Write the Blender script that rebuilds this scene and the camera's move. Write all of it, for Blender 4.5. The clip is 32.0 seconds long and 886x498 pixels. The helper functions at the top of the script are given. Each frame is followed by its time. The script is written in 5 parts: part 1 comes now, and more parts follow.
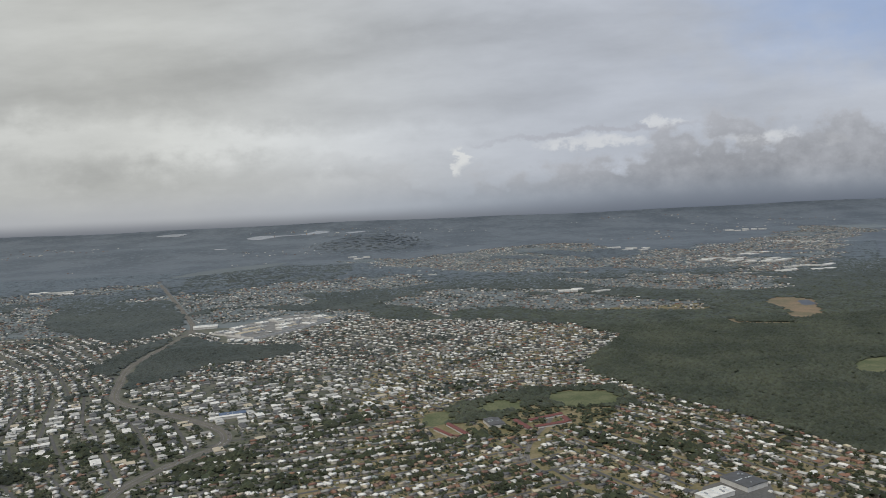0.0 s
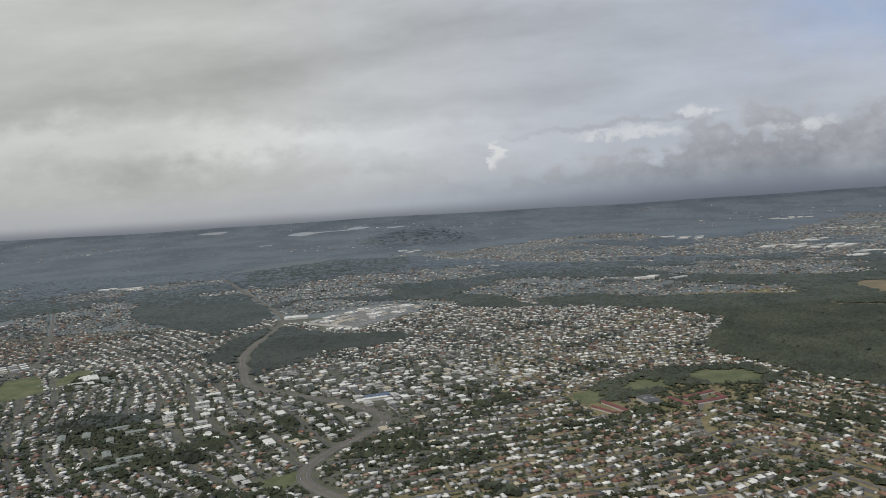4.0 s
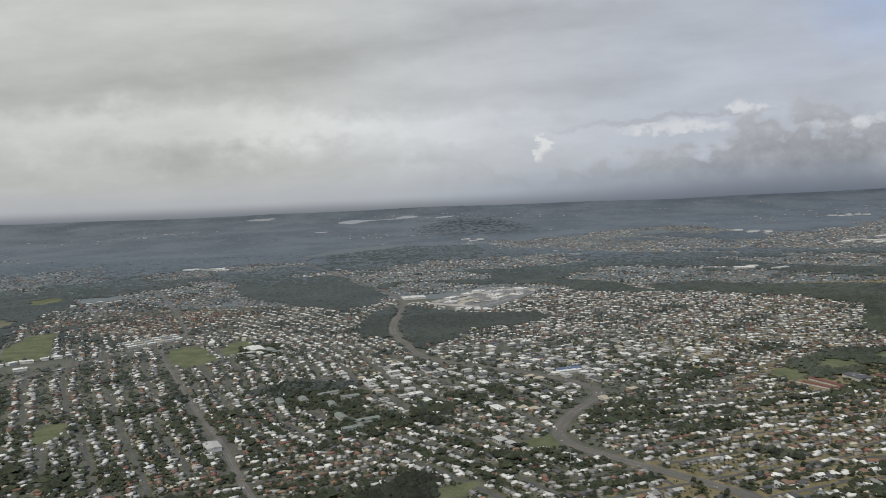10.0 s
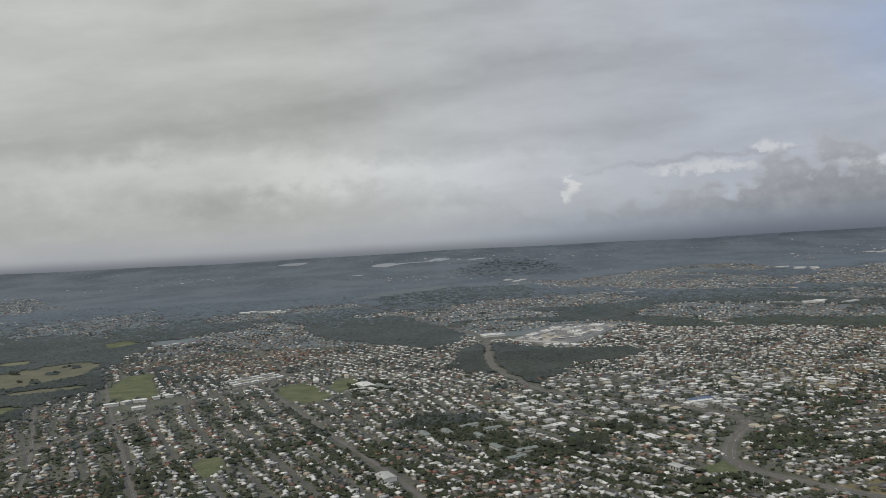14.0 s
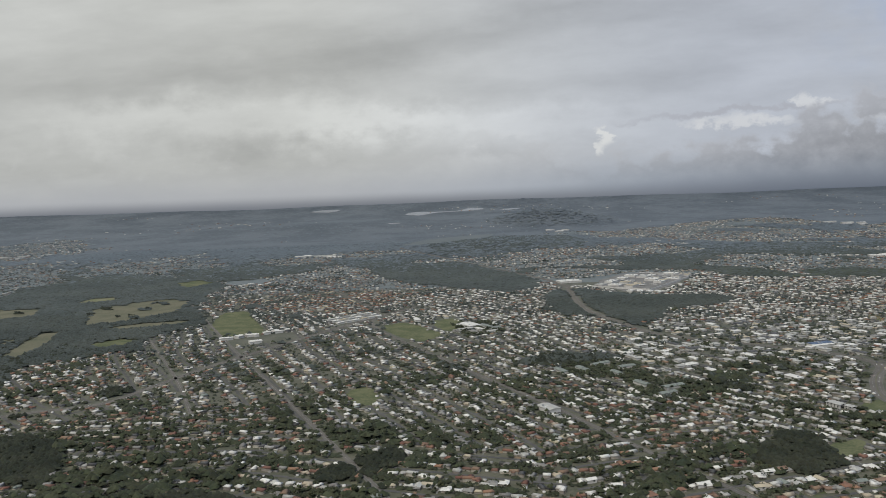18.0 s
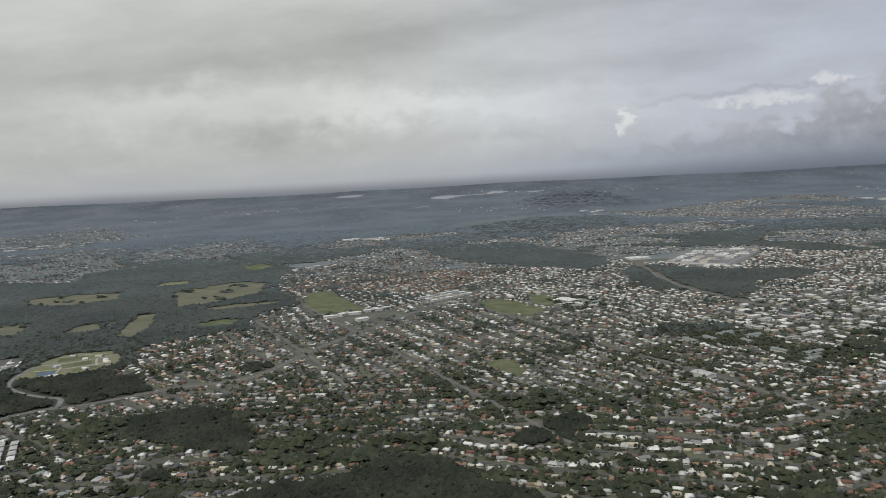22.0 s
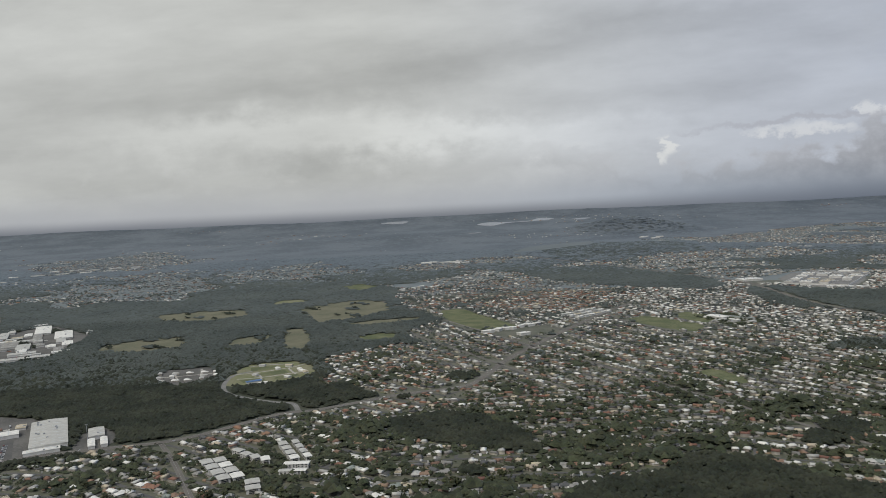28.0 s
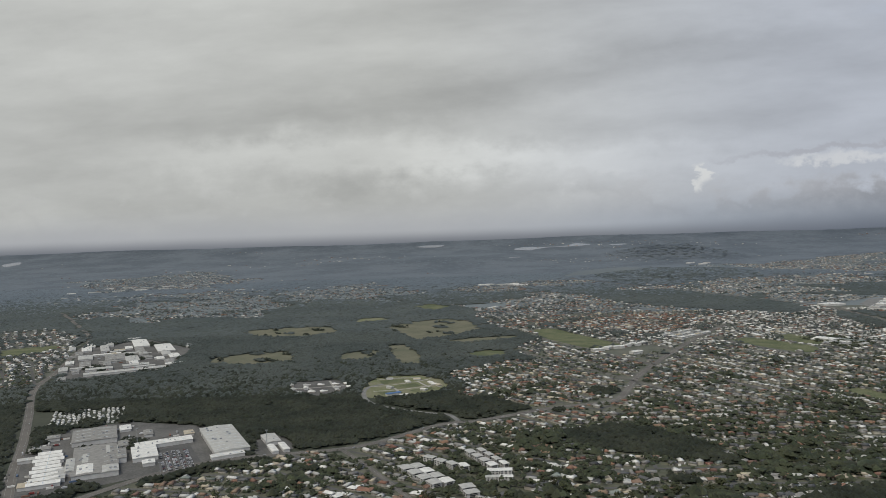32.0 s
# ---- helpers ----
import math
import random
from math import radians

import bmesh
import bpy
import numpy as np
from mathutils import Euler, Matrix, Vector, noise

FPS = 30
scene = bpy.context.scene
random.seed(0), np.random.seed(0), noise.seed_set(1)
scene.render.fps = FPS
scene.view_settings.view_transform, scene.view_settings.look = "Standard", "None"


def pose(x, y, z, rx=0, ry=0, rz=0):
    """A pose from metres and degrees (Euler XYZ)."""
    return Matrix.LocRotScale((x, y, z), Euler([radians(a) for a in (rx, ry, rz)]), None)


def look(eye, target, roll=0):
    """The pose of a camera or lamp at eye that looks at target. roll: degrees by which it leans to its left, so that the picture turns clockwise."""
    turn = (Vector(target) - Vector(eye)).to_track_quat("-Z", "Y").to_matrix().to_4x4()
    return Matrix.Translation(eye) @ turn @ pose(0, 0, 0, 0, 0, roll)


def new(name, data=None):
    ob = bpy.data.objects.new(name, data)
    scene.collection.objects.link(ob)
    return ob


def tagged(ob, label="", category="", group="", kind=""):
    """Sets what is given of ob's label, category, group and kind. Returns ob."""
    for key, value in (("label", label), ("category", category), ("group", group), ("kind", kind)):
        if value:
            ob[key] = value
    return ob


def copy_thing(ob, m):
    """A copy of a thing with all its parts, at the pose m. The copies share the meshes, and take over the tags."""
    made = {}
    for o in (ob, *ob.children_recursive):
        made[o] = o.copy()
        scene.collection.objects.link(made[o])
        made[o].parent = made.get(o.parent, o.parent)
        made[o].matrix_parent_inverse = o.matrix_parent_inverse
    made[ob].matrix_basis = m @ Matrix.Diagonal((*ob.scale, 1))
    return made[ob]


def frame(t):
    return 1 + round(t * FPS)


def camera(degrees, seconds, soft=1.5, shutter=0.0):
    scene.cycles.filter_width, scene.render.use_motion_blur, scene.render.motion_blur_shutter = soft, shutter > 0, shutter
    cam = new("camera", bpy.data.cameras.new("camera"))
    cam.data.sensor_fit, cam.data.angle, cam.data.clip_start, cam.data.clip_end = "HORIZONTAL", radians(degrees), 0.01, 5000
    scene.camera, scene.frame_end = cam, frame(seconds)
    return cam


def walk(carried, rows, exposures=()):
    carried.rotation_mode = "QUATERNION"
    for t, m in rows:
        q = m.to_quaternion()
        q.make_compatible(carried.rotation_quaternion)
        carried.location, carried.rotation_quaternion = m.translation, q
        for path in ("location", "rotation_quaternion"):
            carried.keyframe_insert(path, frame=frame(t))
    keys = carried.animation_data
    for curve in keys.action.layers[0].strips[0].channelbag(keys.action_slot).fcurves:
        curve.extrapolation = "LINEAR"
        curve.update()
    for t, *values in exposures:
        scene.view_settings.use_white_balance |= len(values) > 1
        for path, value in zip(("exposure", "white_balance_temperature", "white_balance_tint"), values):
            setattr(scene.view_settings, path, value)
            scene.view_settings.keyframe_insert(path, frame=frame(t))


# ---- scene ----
cam = camera(61.104, 32.0, soft=0.8)
PATH = [
    (0, look((550.55, 16.55, 229.86), (612.25, 1012.25, 160.84), -2.475)),
    (0.5, look((532.99, 16.96, 228.59), (590.11, 1012.95, 159.61), -2.772)),
    (1, look((515.47, 17.31, 227.36), (568.24, 1013.47, 157.53), -2.846)),
    (1.5, look((497.97, 17.58, 226.15), (546.78, 1013.48, 150.04), -2.973)),
    (2, look((480.51, 17.78, 224.97), (529.56, 1013.73, 149.68), -3.010)),
    (2.5, look((463.07, 17.90, 223.81), (513.55, 1013.91, 150.16), -3.045)),
    (3, look((445.67, 17.96, 222.68), (492.52, 1014.21, 149.92), -3.218)),
    (3.5, look((428.29, 17.95, 221.57), (472.00, 1014.38, 149.27), -3.413)),
    (5.5, look((359.03, 17.27, 217.38), (391.58, 1014.17, 145.71), -3.421)),
    (6, look((341.77, 16.95, 216.39), (372.36, 1014.11, 147.59), -3.564)),
    (6.5, look((324.54, 16.57, 215.42), (357.36, 1013.80, 148.71), -3.552)),
    (7, look((307.32, 16.13, 214.46), (338.73, 1013.47, 148.81), -3.537)),
    (7.5, look((290.13, 15.63, 213.53), (320.43, 1012.71, 143.45), -3.422)),
    (8, look((272.96, 15.08, 212.62), (298.87, 1011.02, 126.45), -3.326)),
    (8.5, look((255.80, 14.47, 211.72), (283.47, 1010.34, 125.17), -3.148)),
    (9, look((238.66, 13.82, 210.84), (265.73, 1009.94, 127.11), -2.824)),
    (9.5, look((221.54, 13.11, 209.98), (246.20, 1009.53, 129.06), -2.569)),
    (10, look((204.43, 12.36, 209.14), (229.68, 1008.92, 130.20), -2.335)),
    (10.5, look((187.34, 11.55, 208.31), (205.92, 1008.44, 131.66), -2.358)),
    (11, look((170.26, 10.71, 207.49), (194.61, 1007.77, 134.85), -2.585)),
    (11.5, look((153.19, 9.81, 206.69), (175.32, 1008.40, 158.44), -2.753)),
    (12, look((136.14, 8.88, 205.90), (159.11, 1008.10, 173.88), -2.791)),
    (12.5, look((119.09, 7.90, 205.13), (143.31, 1007.37, 183.59), -2.703)),
    (13, look((102.06, 6.88, 204.36), (124.19, 1006.45, 185.45), -2.669)),
    (13.5, look((85.03, 5.82, 203.61), (100.87, 1005.52, 184.66), -2.874)),
    (14, look((68.01, 4.73, 202.87), (84.68, 1004.40, 183.52), -3.120)),
    (14.5, look((51.00, 3.60, 202.14), (60.33, 1003.12, 172.66), -3.222)),
    (15, look((34.00, 2.43, 201.42), (37.07, 1001.22, 152.44), -3.301)),
    (15.5, look((17.00, 1.23, 200.71), (17.00, 999.22, 137.30), -3.125)),
    (17.5, look((-50.97, -3.87, 197.93), (-48.90, 992.63, 114.32), -1.880)),
    (18, look((-67.96, -5.21, 197.25), (-66.24, 991.31, 113.89), -2.064)),
    (18.5, look((-84.95, -6.58, 196.57), (-84.78, 989.95, 113.28), -2.415)),
    (19, look((-101.94, -7.97, 195.90), (-101.36, 988.70, 114.36), -2.672)),
    (19.5, look((-118.93, -9.39, 195.23), (-118.17, 987.34, 114.41), -2.739)),
    (20, look((-135.92, -10.82, 194.57), (-130.07, 985.99, 114.98), -2.664)),
    (20.5, look((-152.92, -12.27, 193.90), (-152.16, 984.69, 116.06), -2.665)),
    (21, look((-169.93, -13.74, 193.24), (-167.54, 983.12, 114.14), -2.775)),
    (21.5, look((-186.94, -15.23, 192.58), (-185.16, 980.86, 104.19), -2.810)),
    (22, look((-203.96, -16.73, 191.92), (-204.99, 978.03, 89.63), -2.935)),
    (22.5, look((-220.98, -18.24, 191.26), (-223.23, 976.55, 89.36), -2.943)),
    (23, look((-238.01, -19.77, 190.60), (-239.48, 975.26, 91.00), -2.965)),
    (23.5, look((-255.06, -21.31, 189.93), (-257.95, 974.03, 93.52), -2.690)),
    (24, look((-272.11, -22.85, 189.26), (-274.79, 972.65, 94.58), -2.364)),
    (24.5, look((-289.18, -24.40, 188.59), (-294.44, 971.26, 95.70), -1.876)),
    (25, look((-306.25, -25.96, 187.92), (-310.53, 969.83, 96.40), -1.617)),
    (25.5, look((-323.35, -27.53, 187.24), (-330.06, 968.42, 97.53), -1.673)),
    (26, look((-340.45, -29.10, 186.55), (-349.62, 966.99, 98.60), -1.773)),
    (26.5, look((-357.57, -30.66, 185.86), (-371.27, 965.53, 99.84), -1.991)),
    (28.5, look((-426.23, -36.93, 183.02), (-437.53, 961.54, 128.96), -2.727)),
    (29, look((-443.44, -38.49, 182.29), (-454.68, 960.25, 133.36), -2.579)),
    (29.5, look((-460.67, -40.04, 181.55), (-479.79, 958.74, 135.96), -2.258)),
    (30, look((-477.92, -41.58, 180.79), (-495.98, 957.27, 136.42), -2.079)),
    (30.5, look((-495.20, -43.11, 180.03), (-513.84, 955.79, 137.13), -1.907)),
    (31, look((-512.50, -44.64, 179.26), (-535.60, 954.45, 143.37), -1.866)),
    (31.5, look((-529.82, -46.15, 178.47), (-550.56, 953.22, 149.51), -1.847)),
    (32, look((-547.17, -47.64, 177.66), (-574.58, 951.62, 150.58), -1.901)),
]
walk(cam, PATH, exposures=[(0, 0.13), (3, 0.12), (6, 0.1), (8, 0.16), (10, 0.18), (12.5, 0.03), (15, 0.0), (18, 0.12), (21, 0.16), (24, 0.17), (28, 0.13), (30, 0.13), (32, 0.05)])

# ---- tone ----
def smooth(a, b, v):
    s = np.clip((np.asarray(v, float) - a) / (b - a), 0, 1)
    return s * s * (3 - 2 * s)


# ---- world: broken stratus over a hazy horizon ----
SUN_EL, SUN_AZ = 52, 205
world = bpy.data.worlds.new("world")
scene.world = world
world.use_nodes = True
wt = world.node_tree
wt.nodes.clear()


def wlink(sock, v):
    if hasattr(v, "is_output"):
        wt.links.new(v, sock)
    else:
        sock.default_value = v


def wm(op, a, b=0.0, c=None, clamp=False):
    n = wt.nodes.new("ShaderNodeMath")
    n.operation, n.use_clamp = op, clamp
    wlink(n.inputs[0], a)
    wlink(n.inputs[1], b)
    if c is not None:
        wlink(n.inputs[2], c)
    return n.outputs[0]


def wstep(v, lo, hi):
    n = wt.nodes.new("ShaderNodeMapRange")
    n.interpolation_type = "SMOOTHSTEP"
    wlink(n.inputs["Value"], v)
    n.inputs["From Min"].default_value, n.inputs["From Max"].default_value = lo, hi
    return n.outputs["Result"]


def wmix(f, a, b):
    n = wt.nodes.new("ShaderNodeMix")
    n.data_type = "RGBA"
    wlink(n.inputs["Factor"], f)
    for sock, v in ((n.inputs[6], a), (n.inputs[7], b)):
        wlink(sock, v if hasattr(v, "is_output") else (*v, 1))
    return n.outputs[2]


def wnoise(vec, scale, detail=5, rough=0.55, seed=0.0):
    n = wt.nodes.new("ShaderNodeTexNoise")
    n.noise_dimensions = "4D"
    n.inputs["W"].default_value = seed
    wt.links.new(vec, n.inputs["Vector"])
    n.inputs["Scale"].default_value, n.inputs["Detail"].default_value, n.inputs["Roughness"].default_value = scale, detail, rough
    return n.outputs["Fac"]


def wvec(x, y, z):
    n = wt.nodes.new("ShaderNodeCombineXYZ")
    for s, v in zip(n.inputs, (x, y, z)):
        wlink(s, v)
    return n.outputs[0]


tc = wt.nodes.new("ShaderNodeTexCoord")
sep = wt.nodes.new("ShaderNodeSeparateXYZ")
wt.links.new(tc.outputs["Generated"], sep.inputs[0])
dx, dy, dz = sep.outputs
az = wm("DIVIDE", dx, wm("MAXIMUM", wm("ABSOLUTE", dy), 0.15))
sheet = wvec(wm("MULTIPLY", dx, 2.6), wm("MULTIPLY", dy, 2.6), wm("MULTIPLY", dz, 11.0))
puff = wvec(wm("MULTIPLY", dx, 7.0), wm("MULTIPLY", dy, 7.0), wm("MULTIPLY", dz, 20.0))
n_big = wnoise(sheet, 1.0, 4, 0.5, 1.3)
n_mid = wnoise(sheet, 2.3, 5, 0.55, 4.1)
n_puff = wnoise(puff, 1.6, 6, 0.55, 7.7)
warp = wm("SUBTRACT", n_puff, 0.5)
az_w = wm("ADD", az, wm("MULTIPLY", warp, 0.12))
el_w = wm("ADD", dz, wm("MULTIPLY", warp, 0.05))


def blob(a0, e0, sa, se, warped=True):
    p = wm("DIVIDE", wm("SUBTRACT", az_w if warped else az, a0), sa)
    q = wm("DIVIDE", wm("SUBTRACT", el_w if warped else dz, e0), se)
    return wm("EXPONENT", wm("MULTIPLY", wm("ADD", wm("MULTIPLY", p, p), wm("MULTIPLY", q, q)), -1.0))


sky = wt.nodes.new("ShaderNodeTexSky")
sky.sky_type, sky.sun_disc = "NISHITA", False
sky.sun_elevation, sky.sun_rotation = radians(SUN_EL), radians(SUN_AZ)
blue = wt.nodes.new("ShaderNodeMix")
blue.data_type, blue.blend_type = "RGBA", "MULTIPLY"
blue.inputs["Factor"].default_value = 1
wt.links.new(sky.outputs[0], blue.inputs[6])
blue.inputs[7].default_value = (0.11, 0.11, 0.11, 1)
# the deck's brightness: streaked sheets, a paler band low down
tone = wm("ADD", 0.45, wm("MULTIPLY", wm("SUBTRACT", n_big, 0.5), 0.34))
tone = wm("ADD", tone, wm("MULTIPLY", wm("SUBTRACT", n_mid, 0.5), 0.22))
tone = wm("ADD", tone, wm("MULTIPLY", blob(-0.22, 0.085, 0.40, 0.030), 0.13))
tone = wm("ADD", tone, wm("MULTIPLY", blob(0.30, 0.075, 0.30, 0.022), 0.08))
tone = wm("ADD", tone, wm("MULTIPLY", warp, 0.10))
tone = wm("ADD", tone, wm("MULTIPLY", blob(-0.10, 0.26, 0.6, 0.07), -0.05))
tone = wm("MAXIMUM", tone, 0.25)
warm = wstep(az, 0.35, -0.35)


def tinted(value, cool, pale):
    n = wt.nodes.new("ShaderNodeVectorMath")
    n.operation = "SCALE"
    wlink(n.inputs[0], wmix(warm, cool, pale))
    wlink(n.inputs["Scale"], value)
    return n.outputs[0]


col = tinted(tone, (0.89, 0.97, 1.09), (0.985, 1.005, 0.975))
hole = wm("MULTIPLY", wstep(az_w, 0.30, 0.75), wstep(el_w, 0.09, 0.22))
col = wmix(wm("MULTIPLY", hole, 0.8), col, blue.outputs[2])
haze = wstep(wm("ADD", dz, wm("MULTIPLY", warp, 0.03)), 0.040, -0.010)
col = wmix(wm("MULTIPLY", haze, 0.92), col, tinted(wm("ADD", 0.21, wm("MULTIPLY", warm, 0.10)), (0.87, 0.98, 1.16), (0.97, 1.01, 1.06)))
col = wmix(wstep(dz, -0.02, -0.06), col, (0.07, 0.075, 0.085))
bg = wt.nodes.new("ShaderNodeBackground")
wt.links.new(col, bg.inputs["Color"])
bg.inputs["Strength"].default_value = 1.0
wo = wt.nodes.new("ShaderNodeOutputWorld")
wt.links.new(bg.outputs[0], wo.inputs[0])


# ---- backdrop: the cloud bank and the last haze beyond the land ----
BACK_Y, BACK_Z = 4760.0, 195.0
back_mat = bpy.data.materials.new("cloud_backdrop")
back_mat.use_nodes = True
wt = back_mat.node_tree
wt.nodes.clear()
geo = wt.nodes.new("ShaderNodeNewGeometry")
sep = wt.nodes.new("ShaderNodeSeparateXYZ")
wt.links.new(geo.outputs["Position"], sep.inputs[0])
su = wm("DIVIDE", sep.outputs[0], BACK_Y)
sv = wm("DIVIDE", wm("SUBTRACT", sep.outputs[2], BACK_Z), BACK_Y)


def around(v):
    return wm("SUBTRACT", v, 0.5)


c_sheet = wvec(wm("ADD", wm("MULTIPLY", su, 2.0), wm("MULTIPLY", sv, 1.5)), wm("MULTIPLY", wm("SUBTRACT", sv, wm("MULTIPLY", su, 0.06)), 9.0), 0.0)
c_wisp = wvec(wm("MULTIPLY", su, 7.0), wm("MULTIPLY", wm("SUBTRACT", sv, wm("MULTIPLY", su, 0.05)), 22.0), 0.0)
c_heap = wvec(wm("MULTIPLY", su, 12.0), wm("MULTIPLY", sv, 17.0), 0.0)
q_sheet = around(wnoise(c_sheet, 1.6, 6, 0.55, 1.3))
q_wisp = around(wnoise(c_wisp, 1.0, 7, 0.58, 5.2))
q_heap = around(wnoise(c_heap, 1.0, 8, 0.58, 2.2))
q_fine = around(wnoise(c_heap, 2.4, 6, 0.6, 8.4))
bu = wm("ADD", su, wm("ADD", wm("MULTIPLY", q_heap, 0.20), wm("MULTIPLY", q_fine, 0.12)))
bv = wm("ADD", sv, wm("ADD", wm("MULTIPLY", q_fine, 0.040), wm("MULTIPLY", q_heap, 0.060)))


def spot(u0, v0, ru, rv, lean=0.0, ragged_edge=True):
    """A soft oval patch of sky."""
    x, y = (bu, bv) if ragged_edge else (su, sv)
    p = wm("DIVIDE", wm("SUBTRACT", x, u0), ru)
    q = wm("DIVIDE", wm("SUBTRACT", wm("SUBTRACT", y, v0), wm("MULTIPLY", wm("SUBTRACT", x, u0), lean)), rv)
    return wm("EXPONENT", wm("MULTIPLY", wm("ADD", wm("MULTIPLY", p, p), wm("MULTIPLY", q, q)), -1.0))


def plus(total, v, k):
    return wm("ADD", total, wm("MULTIPLY", v, k))


warm = wstep(su, 0.45, -0.25)
right = wstep(su, 0.0, 0.55)
tone = wm("ADD", 0.468, wm("MULTIPLY", q_sheet, 0.30))
tone = plus(tone, q_wisp, 0.14)
tone = plus(tone, spot(-0.40, 0.106, 0.24, 0.026), 0.12)
tone = plus(tone, spot(-0.11, 0.083, 0.12, 0.022), 0.17)
tone = plus(tone, spot(0.12, 0.080, 0.16, 0.030), 0.08)
tone = plus(tone, spot(-0.12, 0.175, 0.55, 0.030, 0.13), -0.09)
tone = plus(tone, spot(-0.55, 0.30, 0.30, 0.07), 0.06)
tone = plus(tone, spot(-0.35, 0.040, 0.35, 0.020), -0.05)
col = tinted(tone, (0.90, 0.965, 1.085), (0.985, 1.005, 0.975))
clear = wm("MULTIPLY", wstep(wm("ADD", bu, wm("MULTIPLY", q_sheet, 0.3)), 0.42, 0.82), wstep(bv, 0.11, 0.23))
col = wmix(wm("MULTIPLY", clear, 0.62), col, (0.235, 0.355, 0.60))
# white breaks over the bank, and the thin dark streak that lies across them
gaps = wm("ADD", spot(0.39, 0.072, 0.085, 0.010, -0.03), spot(0.49, 0.100, 0.040, 0.008, -0.1))
gaps = wm("ADD", gaps, wm("ADD", spot(0.60, 0.066, 0.075, 0.016), spot(0.735, 0.070, 0.030, 0.012)))
gaps = wm("ADD", gaps, wm("MULTIPLY", spot(0.08, 0.060, 0.05, 0.012), 0.5))
col = wmix(wm("MULTIPLY", wstep(plus(gaps, q_fine, 1.4), 0.30, 0.95), 0.55), col, (0.66, 0.67, 0.675))
col = wmix(wm("MULTIPLY", wstep(spot(0.39, 0.087, 0.17, 0.0055, 0.05), 0.2, 0.9), 0.6), col, (0.355, 0.365, 0.405))
# the bank itself: heaps that rise to the right
top = wm("ADD", 0.040, wm("MULTIPLY", wstep(su, 0.30, 0.56), 0.046))
top = plus(plus(top, q_heap, 0.20), q_fine, 0.08)
top = plus(top, spot(0.02, 0.05, 0.10, 0.3, 0.0, False), 0.030)
over = wm("SUBTRACT", top, sv)
bank = wm("MULTIPLY", wstep(over, -0.006, 0.020), wm("ADD", 0.26, wm("MULTIPLY", wstep(su, 0.0, 0.30), 0.60)))
shade = plus(plus(wm("ADD", 0.365, wm("MULTIPLY", q_heap, 0.42)), q_fine, 0.30), right, -0.055)
shade = plus(shade, wm("MULTIPLY", wstep(over, -0.004, 0.004), wstep(over, 0.026, 0.004)), 0.07)
shade = plus(shade, warm, 0.03)
col = wmix(bank, col, tinted(shade, (0.94, 0.975, 1.06), (0.985, 1.0, 0.985)))
hole = wm("ADD", spot(0.208, 0.060, 0.024, 0.015), wm("MULTIPLY", spot(0.190, 0.038, 0.016, 0.013), 0.6))
col = wmix(wm("MULTIPLY", wstep(plus(hole, q_fine, 0.7), 0.36, 0.80), 0.75), col, (0.66, 0.67, 0.66))
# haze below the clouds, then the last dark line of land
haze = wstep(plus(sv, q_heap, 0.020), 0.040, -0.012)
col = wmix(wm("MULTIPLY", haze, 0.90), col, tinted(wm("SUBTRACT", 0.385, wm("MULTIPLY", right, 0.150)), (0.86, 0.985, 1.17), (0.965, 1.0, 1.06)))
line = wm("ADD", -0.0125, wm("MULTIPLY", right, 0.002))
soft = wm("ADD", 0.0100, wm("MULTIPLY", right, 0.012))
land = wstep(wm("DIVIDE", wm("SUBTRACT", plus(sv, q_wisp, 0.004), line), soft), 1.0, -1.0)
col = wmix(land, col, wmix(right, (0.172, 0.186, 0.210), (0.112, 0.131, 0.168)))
em = wt.nodes.new("ShaderNodeEmission")
wt.links.new(col, em.inputs["Color"])
mo = wt.nodes.new("ShaderNodeOutputMaterial")
wt.links.new(em.outputs[0], mo.inputs["Surface"])
back_mat.cycles.emission_sampling = "NONE"
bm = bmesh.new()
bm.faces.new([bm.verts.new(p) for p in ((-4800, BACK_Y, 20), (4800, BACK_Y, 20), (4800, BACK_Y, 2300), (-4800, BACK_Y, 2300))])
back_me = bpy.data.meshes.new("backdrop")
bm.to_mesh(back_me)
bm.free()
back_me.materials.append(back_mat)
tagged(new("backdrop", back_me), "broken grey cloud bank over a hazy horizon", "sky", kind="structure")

sun = new("sun", bpy.data.lights.new("sun", "SUN"))
sun.data.energy, sun.data.angle, sun.data.color = 1.6, radians(24), (1, 0.975, 0.94)
sa, se = radians(SUN_AZ), radians(SUN_EL)
sun.matrix_world = look((math.sin(sa) * math.cos(se) * 900, math.cos(sa) * math.cos(se) * 900, math.sin(se) * 900), (0, 0, 0))


